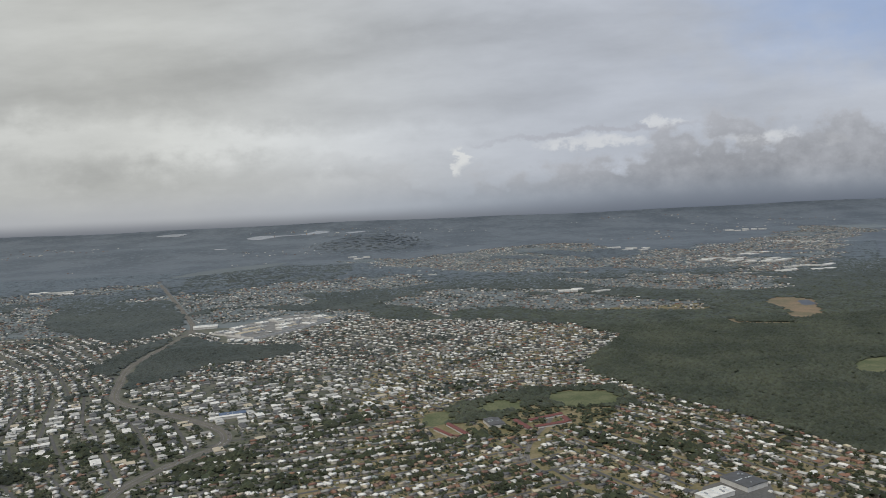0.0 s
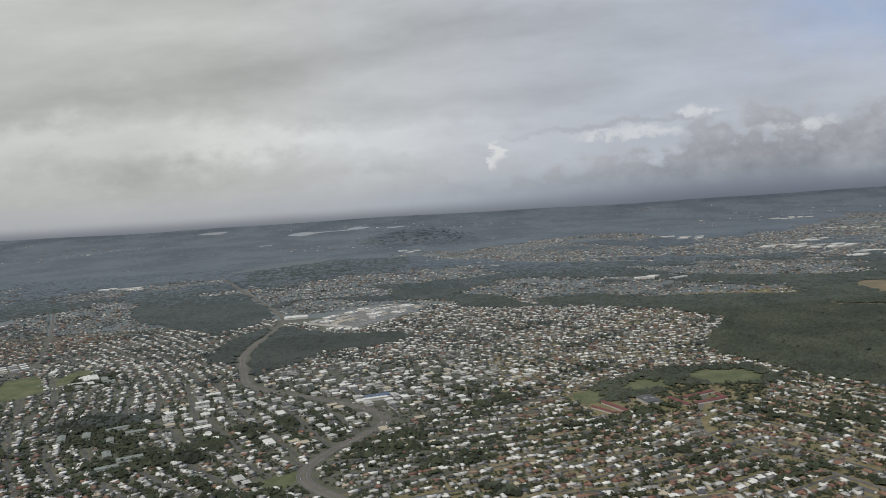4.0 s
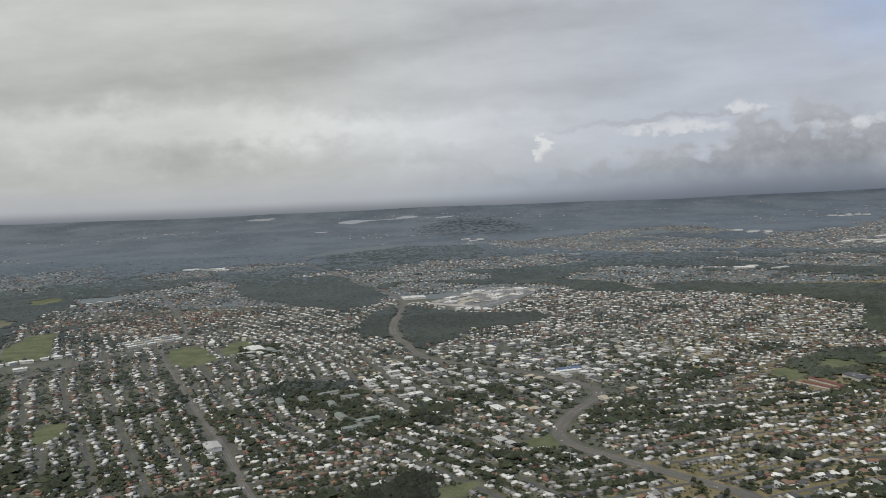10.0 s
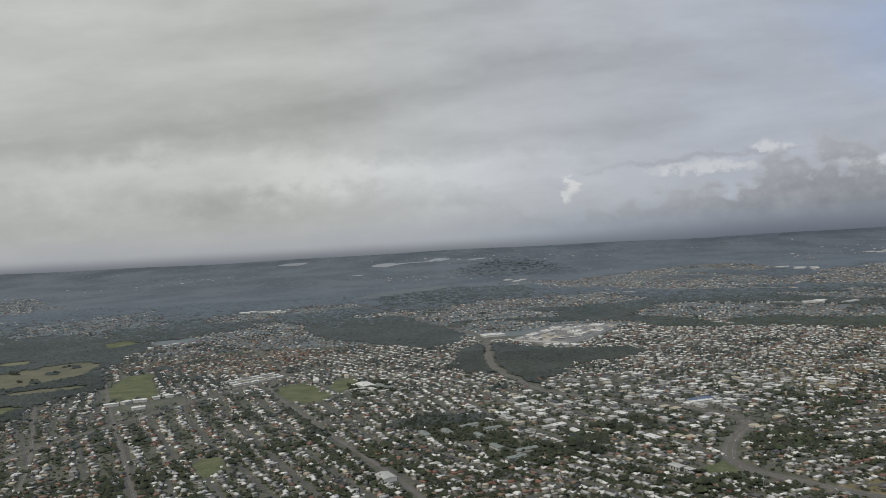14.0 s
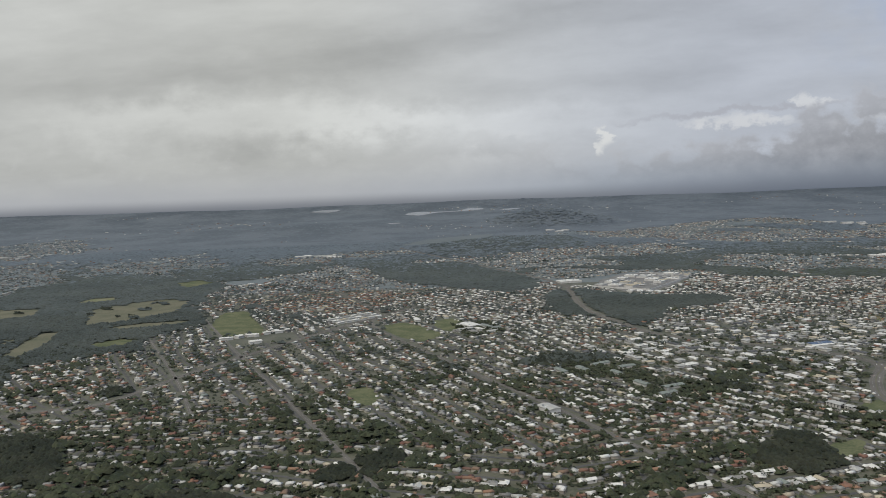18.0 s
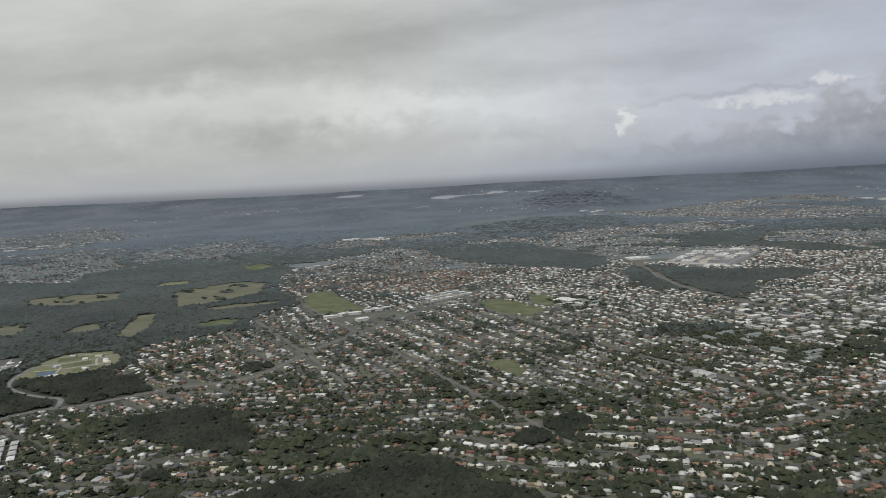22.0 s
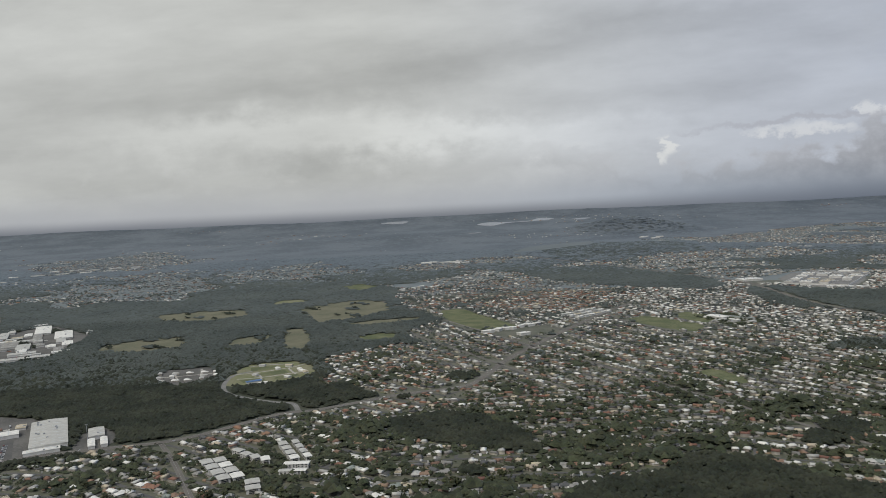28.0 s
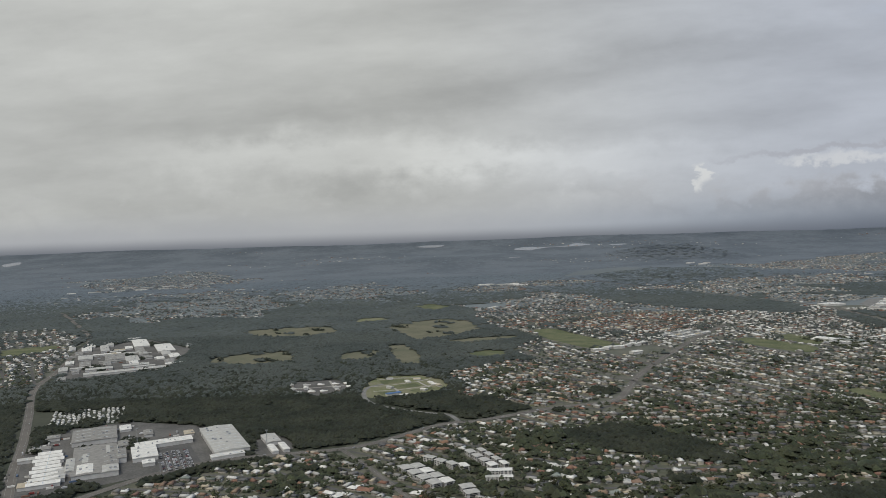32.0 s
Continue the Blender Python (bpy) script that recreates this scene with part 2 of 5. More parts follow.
# ---- materials ----
def mat(name, base, other=None, rough=0.8, scale=0.2, fine=2.0, metal=0.0, island=0.0, bump=0.0, spec=0.3, sheen=0.0, ramp=(0.35, 0.68), obj=False):
    """Two colours mixed by coarse and fine noise, with a random change of value from piece to piece."""
    m = bpy.data.materials.new(name)
    m.use_nodes = True
    t = m.node_tree
    b = t.nodes["Principled BSDF"]
    b.inputs["Roughness"].default_value, b.inputs["Metallic"].default_value = rough, metal
    b.inputs["Specular IOR Level"].default_value = spec
    # bluish sheen lightens surfaces at grazing angles, in place of distance haze
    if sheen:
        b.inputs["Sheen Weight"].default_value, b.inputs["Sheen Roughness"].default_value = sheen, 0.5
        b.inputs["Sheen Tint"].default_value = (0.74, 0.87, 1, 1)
    other = other or tuple(c * 0.72 for c in base)
    geo = t.nodes.new("ShaderNodeNewGeometry")
    mix = t.nodes.new("ShaderNodeMix")
    mix.data_type = "RGBA"
    mix.inputs[6].default_value, mix.inputs[7].default_value = (*base, 1), (*other, 1)
    facs = []
    for s, d in ((scale, 4), (fine, 3)):
        n = t.nodes.new("ShaderNodeTexNoise")
        n.inputs["Scale"].default_value, n.inputs["Detail"].default_value = s, d
        t.links.new(geo.outputs["Position"], n.inputs["Vector"])
        facs.append(n.outputs["Fac"])
    add = t.nodes.new("ShaderNodeMath")
    add.operation = "MULTIPLY_ADD"
    t.links.new(facs[1], add.inputs[0])
    add.inputs[1].default_value = 0.45
    half = t.nodes.new("ShaderNodeMath")
    half.operation = "MULTIPLY_ADD"
    t.links.new(facs[0], half.inputs[0])
    half.inputs[1].default_value, half.inputs[2].default_value = 0.75, -0.1
    t.links.new(half.outputs[0], add.inputs[2])
    mr = t.nodes.new("ShaderNodeMapRange")
    mr.interpolation_type = "SMOOTHSTEP"
    mr.inputs["From Min"].default_value, mr.inputs["From Max"].default_value = ramp
    t.links.new(add.outputs[0], mr.inputs["Value"])
    t.links.new(mr.outputs[0], mix.inputs["Factor"])
    out = mix.outputs[2]
    if island:
        hsv = t.nodes.new("ShaderNodeHueSaturation")
        r = t.nodes.new("ShaderNodeMapRange")
        if obj:
            info = t.nodes.new("ShaderNodeObjectInfo")
            t.links.new(info.outputs["Random"], r.inputs["Value"])
        else:
            t.links.new(geo.outputs["Random Per Island"], r.inputs["Value"])
        r.inputs["To Min"].default_value, r.inputs["To Max"].default_value = 1 - island, 1 + island
        t.links.new(r.outputs[0], hsv.inputs["Value"])
        r2 = t.nodes.new("ShaderNodeMapRange")
        t.links.new(r.outputs[0], r2.inputs["Value"])
        r2.inputs["From Min"].default_value, r2.inputs["From Max"].default_value = 1 - island, 1 + island
        r2.inputs["To Min"].default_value, r2.inputs["To Max"].default_value = 0.485, 0.515
        t.links.new(r2.outputs[0], hsv.inputs["Hue"])
        t.links.new(out, hsv.inputs["Color"])
        out = hsv.outputs[0]
    t.links.new(out, b.inputs["Base Color"])
    if bump:
        bp = t.nodes.new("ShaderNodeBump")
        bp.inputs["Strength"].default_value, bp.inputs["Distance"].default_value = bump, 0.5
        t.links.new(facs[1], bp.inputs["Height"])
        t.links.new(bp.outputs[0], b.inputs["Normal"])
    return m


M = {}
M["land"] = mat("suburban_ground", (0.078, 0.079, 0.041), (0.136, 0.125, 0.082), 0.9, 0.05, 0.35, bump=0.3, sheen=0.15)
# suburban ground again, warmed and brightened as a patch of sunlight in the east
M["sunlit_land"] = mat("sunlit_suburban_ground", (0.165, 0.146, 0.068), (0.275, 0.222, 0.132), 0.9, 0.05, 0.35, bump=0.3)
M["bushland"] = mat("bushland", (0.040, 0.047, 0.028), (0.070, 0.072, 0.048), 0.9, 0.012, 0.12, bump=0.6, sheen=0.04)
# far ground with distance haze mixed into its colour: paler and bluer
M["hazed_land"] = mat("hazed_bushland", (0.036, 0.043, 0.048), (0.091, 0.101, 0.107), 0.85, 0.004, 0.03, sheen=0.24, ramp=(0.36, 0.64))
M["outer"] = mat("hazed_outer_ground", (0.076, 0.085, 0.066), (0.124, 0.124, 0.098), 0.85, 0.02, 0.2, sheen=0.35)
M["grass"] = mat("mown_grass", (0.092, 0.110, 0.052), (0.165, 0.170, 0.090), 0.9, 0.05, 0.4)
M["dry"] = mat("dry_grass", (0.178, 0.168, 0.112), (0.118, 0.124, 0.080), 0.9, 0.03, 0.3)
M["heath"] = mat("pale_heath", (0.085, 0.086, 0.066), (0.06, 0.065, 0.05), 0.9, 0.01, 0.1, sheen=0.3)
M["soil"] = mat("bare_soil", (0.27, 0.195, 0.125), (0.16, 0.145, 0.09), 0.9, 0.02, 0.2)
M["estate"] = mat("graded_ground", (0.165, 0.180, 0.085), (0.235, 0.220, 0.145), 0.9, 0.04, 0.3)
M["asphalt"] = mat("asphalt", (0.132, 0.122, 0.108), (0.185, 0.170, 0.148), 0.85, 0.05, 1.2)
M["street"] = mat("street_asphalt", (0.095, 0.093, 0.09), (0.14, 0.135, 0.125), 0.85, 0.06, 1.0)
M["kerb"] = mat("concrete", (0.24, 0.235, 0.22), (0.18, 0.175, 0.165), 0.85, 0.1, 1.0)
M["apron"] = mat("yard_concrete", (0.160, 0.154, 0.142), (0.088, 0.086, 0.080), 0.85, 0.03, 0.5)
M["line"] = mat("road_paint", (0.42, 0.42, 0.40), (0.30, 0.30, 0.29), 0.7, 0.3, 2.0)
M["water"] = mat("lake_water", (0.20, 0.22, 0.23), (0.16, 0.18, 0.19), 0.06, 0.01, 0.1, spec=0.8)
M["pond"] = mat("muddy_pond_water", (0.085, 0.094, 0.108), (0.110, 0.115, 0.122), 0.45, 0.01, 0.1, spec=0.15)
# distant foliage, haze put into its colour; the second one is hazier
M["hazed_leaf"] = mat("hazed_foliage", (0.044, 0.051, 0.040), (0.073, 0.080, 0.064), 0.88, 0.008, 0.1, island=0.09, spec=0.15, sheen=0.17)
M["hazier_leaf"] = mat("hazier_foliage", (0.055, 0.065, 0.066), (0.080, 0.091, 0.092), 0.88, 0.004, 0.05, island=0.06, spec=0.15, sheen=0.36)
M["leaf"] = mat("foliage", (0.026, 0.033, 0.016), (0.062, 0.068, 0.034), 0.85, 0.1, 1.1, island=0.3, bump=0.5, sheen=0.05)
M["gum"] = mat("gum_foliage", (0.023, 0.027, 0.017), (0.047, 0.050, 0.032), 0.9, 0.03, 0.4, island=0.24, spec=0.1, sheen=0.07)
# gum foliage for the eastern woods, sunlight and some haze in its colour
M["sunlit_gum"] = mat("sunlit_gum_foliage", (0.042, 0.049, 0.031), (0.076, 0.083, 0.053), 0.9, 0.012, 0.2, island=0.28, spec=0.1, sheen=0.12)
M["leaf_thing"] = mat("tree_foliage", (0.040, 0.046, 0.021), (0.078, 0.082, 0.038), 0.75, 0.3, 2.2, island=0.4, bump=0.8, obj=True)
M["bark"] = mat("bark", (0.14, 0.11, 0.08), (0.22, 0.19, 0.15), 0.9, 0.8, 5)
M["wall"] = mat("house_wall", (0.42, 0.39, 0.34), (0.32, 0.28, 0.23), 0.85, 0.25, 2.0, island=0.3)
# paler, greyer wall used on the distant houses
M["far_wall"] = mat("far_house_wall", (0.44, 0.43, 0.40), (0.33, 0.31, 0.28), 0.85, 0.25, 2.0, island=0.3)
M["wall_white"] = mat("rendered_wall", (0.62, 0.61, 0.58), (0.5, 0.48, 0.45), 0.8, 0.2, 2.0, island=0.1)
M["glass"] = mat("window_glass", (0.03, 0.035, 0.04), (0.05, 0.055, 0.06), 0.12, 0.5, 2, spec=0.6)
M["dark"] = mat("shaded_opening", (0.05, 0.05, 0.05), (0.08, 0.08, 0.08), 0.6, 0.5, 2)
ROOFS = [
    mat("white_metal_roof", (0.80, 0.78, 0.72), (0.64, 0.62, 0.57), 0.5, 0.25, 1.5, island=0.14),
    mat("pale_grey_roof", (0.50, 0.49, 0.45), (0.40, 0.39, 0.36), 0.5, 0.25, 1.5, island=0.2),
    mat("grey_roof", (0.29, 0.28, 0.255), (0.215, 0.205, 0.19), 0.55, 0.25, 1.5, island=0.25),
    mat("charcoal_roof", (0.105, 0.105, 0.105), (0.08, 0.08, 0.078), 0.55, 0.25, 1.5, island=0.3),
    mat("terracotta_roof", (0.27, 0.145, 0.100), (0.20, 0.120, 0.088), 0.8, 0.25, 1.5, island=0.25),
    mat("brown_tile_roof", (0.20, 0.125, 0.09), (0.26, 0.18, 0.13), 0.8, 0.25, 1.5, island=0.25),
    mat("cream_roof", (0.52, 0.45, 0.33), (0.43, 0.37, 0.28), 0.7, 0.25, 1.5, island=0.15),
    mat("grey_green_roof", (0.25, 0.275, 0.245), (0.19, 0.21, 0.185), 0.6, 0.25, 1.5, island=0.2),
]
ROOF_WORD = ["white metal", "pale grey metal", "grey", "dark charcoal", "terracotta tiled", "brown tiled", "cream tiled", "grey-green metal"]


# ---- mesh helpers ----
def tri_mesh(name, verts, tris, mats, index=None, round_off=False, normals=None):
    me = bpy.data.meshes.new(name)
    verts, tris = np.asarray(verts, np.float32), np.asarray(tris, np.int32)
    me.vertices.add(len(verts))
    me.vertices.foreach_set("co", verts.ravel())
    me.loops.add(tris.size)
    me.loops.foreach_set("vertex_index", tris.ravel())
    me.polygons.add(len(tris))
    me.polygons.foreach_set("loop_start", np.arange(0, tris.size, 3, dtype=np.int32))
    me.polygons.foreach_set("loop_total", np.full(len(tris), 3, dtype=np.int32))
    for m in mats:
        me.materials.append(m)
    if index is not None:
        me.polygons.foreach_set("material_index", np.asarray(index, np.int32))
    if round_off:
        me.polygons.foreach_set("use_smooth", np.ones(len(tris), bool))
    me.update(calc_edges=True)
    me.validate()
    if normals is not None:
        me.polygons.foreach_set("use_smooth", np.ones(len(tris), bool))
        me.normals_split_custom_set_from_vertices(normals)
    return me


def stamp(tv, tf, n, scale, angle, place, per=None):
    """n copies of a template: vertices tv (or per-copy ones), faces tf, each scaled, turned about z and moved."""
    v = np.broadcast_to(tv, (n, *tv.shape)) if per is None else per
    v = v * scale[:, None, :]
    c, s = np.cos(angle)[:, None], np.sin(angle)[:, None]
    x, y = v[..., 0] * c - v[..., 1] * s, v[..., 0] * s + v[..., 1] * c
    v = np.stack([x, y, v[..., 2]], -1) + place[:, None, :]
    f = tf[None] + (np.arange(n) * len(tv))[:, None, None]
    return v.reshape(-1, 3), f.reshape(-1, 3)


def part(name, bm, material, parent, label=""):
    me = bpy.data.meshes.new(name)
    bm.to_mesh(me)
    bm.free()
    for m in material if isinstance(material, (list, tuple)) else [material]:
        me.materials.append(m)
    ob = new(name, me)
    ob.parent = parent
    return tagged(ob, label)


def box(x0, y0, z0, x1, y1, z1, bm=None):
    bm = bm or bmesh.new()
    vs = [bm.verts.new((x, y, z)) for z in (z0, z1) for x, y in ((x0, y0), (x1, y0), (x1, y1), (x0, y1))]
    for f in ((3, 2, 1, 0), (4, 5, 6, 7), (0, 1, 5, 4), (1, 2, 6, 5), (2, 3, 7, 6), (3, 0, 4, 7)):
        bm.faces.new([vs[i] for i in f])
    return bm


def hip(w, l, z, rise, over, inset, thick=0.12, bm=None, ox=0.0, oy=0.0):
    """A hipped (inset > 0) or gabled roof over a w x l plan, its ridge along y."""
    bm = bm or bmesh.new()
    a, b = w / 2 + over, l / 2 + over
    P = [(-a, -b, z), (a, -b, z), (a, b, z), (-a, b, z), (-a, -b, z + thick), (a, -b, z + thick), (a, b, z + thick), (-a, b, z + thick), (0, -b + inset, z + thick + rise), (0, b - inset, z + thick + rise)]
    v = [bm.verts.new((x + ox, y + oy, q)) for x, y, q in P]
    for f in ((3, 2, 1, 0), (0, 1, 5, 4), (1, 2, 6, 5), (2, 3, 7, 6), (3, 0, 4, 7), (4, 5, 8), (5, 6, 9, 8), (6, 7, 9), (7, 4, 8, 9)):
        bm.faces.new([v[i] for i in f])
    return bm


def thing(name, x, y, z=0.0, turn=0.0):
    ob = new(name)
    ob.matrix_basis = pose(x, y, z, 0, 0, turn)
    return ob


# ---- the plan ----
def inside(x, y, poly):
    hit = np.zeros(np.shape(x), bool)
    for (x0, y0), (x1, y1) in zip(poly, poly[1:] + poly[:1]):
        if y0 != y1:
            hit ^= ((y0 > y) != (y1 > y)) & (x < (x1 - x0) * (y - y0) / (y1 - y0) + x0)
    return hit


def near_line(x, y, line, d):
    hit = np.zeros(np.shape(x), bool)
    for (x0, y0), (x1, y1) in zip(line, line[1:]):
        k = np.clip(((x - x0) * (x1 - x0) + (y - y0) * (y1 - y0)) / ((x1 - x0) ** 2 + (y1 - y0) ** 2), 0, 1)
        hit |= np.hypot(x - x0 - k * (x1 - x0), y - y0 - k * (y1 - y0)) < d
    return hit


def relief(x, y):
    x, y = np.asarray(x, float), np.asarray(y, float)
    z = 100 * (np.clip(y - 2900, 0, 1800) / 1800) ** 2.2 * (1 + 0.04 * np.sin(x * 0.0021 + 1) + 0.02 * np.sin(x * 0.0063))
    z = z - 0.22 * np.clip(y - 4700, 0, 900)
    z = z + 62 * np.exp(-((x - 450) / 230) ** 2 - ((y - 3570) / 300) ** 2)
    z = z + 11 * np.exp(-((x - 150) / 260) ** 2 - ((y - 2560) / 300) ** 2)
    z = z + 30 * np.exp(-((x - 1150) / 300) ** 2 - ((y - 2850) / 260) ** 2)
    z = z + 16 * np.exp(-((x + 700) / 500) ** 2 - ((y - 3700) / 300) ** 2)
    return z * smooth(2000, 2500, y)


MAIN = [(-900, 330), (-835, 450), (-705, 536), (-580, 612), (-470, 670), (-560, 735), (-550, 800), (-575, 870), (-470, 960), (-478, 1040), (-430, 1140), (-520, 1330), (-540, 1640), (-455, 1800), (-330, 1915), (-90, 1640), (110, 1660), (300, 1690), (440, 1540), (690, 1400), (840, 1310), (900, 1170), (840, 1070), (790, 985), (790, 935), (835, 832), (900, 711), (930, 622), (1060, 500), (1100, 330)]
NORTH = [(510, 1690), (575, 1870), (825, 1810), (960, 1676), (1180, 1460), (1130, 1390), (930, 1410), (770, 1560), (654, 1430)]
RIDGE = [(344, 2960), (630, 2900), (990, 3080), (1330, 3220), (1290, 2700), (1190, 2500), (1230, 2290), (1030, 2060), (950, 2190), (741, 2300), (590, 2480), (440, 2650)]
EAST = [(1190, 2130), (1230, 2460), (1443, 2650), (2003, 3000), (2600, 3600), (2900, 3400), (2336, 2890), (1800, 2100), (1534, 1872), (1410, 2050)]
GAP = [(960, 1990), (1332, 1950), (1530, 1870), (1450, 1650), (1250, 1560), (1000, 1720)]
WEST = [(-1118, 2161), (-893, 2489), (-676, 2100), (-744, 1850), (-963, 1850)]
WEST_LOW = [(-1576, 2295), (-1246, 2301), (-960, 1730), (-1001, 1558), (-1123, 1521), (-1405, 1580)]
WEST_FAR = [(-2200, 3100), (-1789, 3500), (-1385, 2889), (-1416, 2480), (-1800, 2450)]
STRIP = [(-605, 2065), (-450, 2270), (-190, 2400), (-150, 2200), (-427, 2010), (-560, 1950)]
ROADSIDE = [(-1700, 800), (-1120, 800), (-1080, 870), (-1180, 1130), (-1260, 1330), (-1500, 1500), (-2000, 1700)]
CREST = [(-130, 2015), (147, 2110), (342, 2250), (505, 2340), (630, 2240), (600, 2000), (480, 1860), (407, 1800), (204, 1690), (26, 1715), (-100, 1810)]
SUBURBS = [MAIN, NORTH, RIDGE, EAST, GAP, WEST, WEST_LOW, WEST_FAR, STRIP, ROADSIDE, CREST]

WOODS = [
    [(159, 1397), (207, 1326), (290, 1246), (382, 1235), (401, 1179), (333, 1126), (271, 1117), (240, 1047), (193, 1000), (165, 1075), (110, 1090), (100, 1180), (115, 1308)],
    [(-344, 419), (-316, 442), (-277, 446), (-248, 482), (-215, 468), (-205, 462), (-185, 427), (-157, 407), (-150, 330), (-380, 330)],
    [(-474, 590), (-423, 612), (-389, 591), (-357, 544), (-352, 496), (-392, 513), (-458, 547)],
    [(-625, 697), (-531, 735), (-495, 690), (-499, 658), (-547, 645)],
    [(-156, 514), (-107, 545), (-100, 524), (-137, 488), (-160, 491)],
    [(140, 500), (190, 556), (210, 540), (199, 490), (170, 470)],
    [(-235, 1747), (-230, 1884), (-33, 1930), (80, 1700), (120, 1560), (115, 1400), (46, 1345), (-100, 1500)],
    [(0, 800), (60, 850), (130, 820), (90, 780)],
    [(560, 760), (610, 830), (700, 880), (800, 870), (800, 790), (700, 780), (650, 770)],
]
FIELDS = {}


def field(name, poly, m, label, kind="dry"):
    if m == "dry":
        cx, cy = sum(p[0] for p in poly) / len(poly), sum(p[1] for p in poly) / len(poly)
        poly = [(cx + 1.09 * (x - cx), cy + 1.22 * (y - cy)) for x, y in poly]
    FIELDS[name] = (poly, m, label)


field("west_paddock", [(-690, 1310), (-662, 1362), (-600, 1402), (-550, 1382), (-522, 1272), (-575, 1200), (-625, 1170)], "dry", "dry tan paddock between dark woods")
field("green_field", [(-440, 1232), (-398, 1246), (-362, 1150), (-312, 1028), (-374, 1020), (-416, 1094)], "grass", "mown green playing field")
field("small_meadow", [(-553, 1008), (-522, 1034), (-489, 1023), (-493, 982), (-535, 969)], "grass", "green meadow at a wood's edge")
field("school_oval", [(-160, 1064), (-123, 1087), (-64, 980), (-102, 933), (-142, 1002)], "grass", "mown green school oval")
field("school_lawn", [(-90, 1085), (-50, 1108), (-37, 1028), (-66, 999)], "grass", "mown green school lawn")
field("corner_park", [(-168, 721), (-148, 733), (-127, 687), (-133, 668), (-153, 667)], "grass", "small green neighbourhood park")
field("verge", [(278, 616), (319, 632), (303, 589), (277, 591)], "grass", "green verge beside the highway bend")
field("park", [(706, 836), (727, 860), (760, 862), (788, 850), (796, 818), (768, 792), (722, 798)], "grass", "green park between rows of trees")
field("park_lawn", [(624, 808), (643, 833), (665, 843), (682, 828), (680, 800), (642, 786)], "grass", "green park lawn")
field("park_green", [(566, 779), (578, 807), (605, 806), (604, 770), (572, 752)], "grass", "small green lawn by trees")
field("forest_clearing", [(1108, 906), (1142, 931), (1200, 940), (1180, 870), (1118, 852), (1092, 865)], "grass", "bright green clearing in the forest")
field("lawn", [(208, 529), (240, 533), (225, 505), (199, 498)], "grass", "green lawn dotted with trees")
field("quarry", [(1258, 1430), (1296, 1472), (1338, 1466), (1362, 1420), (1318, 1326), (1290, 1268), (1228, 1222), (1212, 1240), (1246, 1330)], "soil", "bare orange-brown quarry floor")
field("quarry_track", [(1105, 1262), (1130, 1268), (1118, 1230), (1200, 1196), (1196, 1172), (1100, 1212)], "soil", "pale dirt track below the quarry")
field("long_meadow", [(-955, 1320), (-880, 1347), (-807, 1346), (-778, 1280), (-826, 1230), (-914, 1250)], "dry", "long dry meadow in the bush")
field("bush_meadow", [(-915, 1025), (-867, 1062), (-815, 1066), (-788, 990), (-842, 968), (-900, 985)], "dry", "dry meadow in the bush")
field("creek_meadow", [(-670, 1088), (-636, 1093), (-612, 1004), (-608, 941), (-640, 955)], "dry", "dry meadow in the bush")
field("building_site", [(-668, 812), (-657, 858), (-604, 862), (-576, 830), (-566, 786), (-592, 750), (-633, 736), (-662, 752)], "estate", "graded land of a new housing estate")
field("estate_ground", [(-752, 790), (-758, 842), (-699, 852), (-676, 788), (-709, 748)], "apron", "grey graded ground of a half-built estate")
field("quarry_pond", [(1318, 1418), (1352, 1424), (1330, 1362), (1300, 1356)], "pond", "dark pond in the quarry")
field("scrub_meadow", [(-735, 1025), (-695, 1056), (-672, 1045), (-680, 985), (-718, 985)], "dry", "dry scrubby meadow in the bush")
field("yard_strip", [(-602, 1122), (-535, 1155), (-473, 1164), (-464, 1140), (-532, 1108)], "dry", "pale dry strip between dark woods")
field("bare_paddock", [(-770, 1400), (-767, 1471), (-710, 1474), (-692, 1425)], "estate", "pale bare ground among dark woods")
field("far_field", [(-1324, 1177), (-1222, 1219), (-1232, 1133), (-1267, 1087)], "grass", "green field beside houses")
field("far_meadow", [(-675, 1676), (-627, 1733), (-575, 1654), (-615, 1577)], "grass", "green meadow among trees")
field("cleared_strip", [(-217, 2515), (-136, 2751), (144, 2980), (100, 2651), (-123, 2518)], "heath", "pale cleared strip on the hillside")

ROADS = {}
ROADS["highway"] = ([(-205, 2429), (97, 1636), (162, 1435), (160, 1323), (152, 1202), (153, 1122), (176, 1020), (198, 945), (236, 900), (290, 858), (352, 800), (372, 765), (370, 735), (348, 705), (328, 672), (312, 632), (317, 600), (353, 554), (410, 488), (520, 330)], 8.6)
ROADS["avenue"] = ([(-456, 1847), (-298, 1494), (-178, 1202), (-168, 1058), (-51, 798), (23, 647), (73, 532), (170, 330)], 4.0)
ROADS["ring_road"] = ([(-110, 1225), (-153, 1166), (-205, 1084), (-284, 947), (-349, 824), (-378, 751), (-403, 702), (-465, 680), (-537, 639), (-573, 628), (-637, 567), (-698, 549), (-750, 534), (-794, 494), (-850, 400)], 6.4)
ROADS["west_road"] = ([(-830, 390), (-892, 501), (-938, 593), (-993, 696), (-1070, 839), (-1104, 950), (-1156, 1093), (-1226, 1285), (-1408, 1573), (-1541, 1772)], 6.4)
ROADS["side_road"] = ([(-652, 558), (-641, 540), (-617, 498), (-578, 423), (-540, 350)], 3.2)
ROADS["field_road"] = ([(-546, 1389), (-434, 1145), (-322, 905), (-180, 610), (-100, 440)], 3.2)
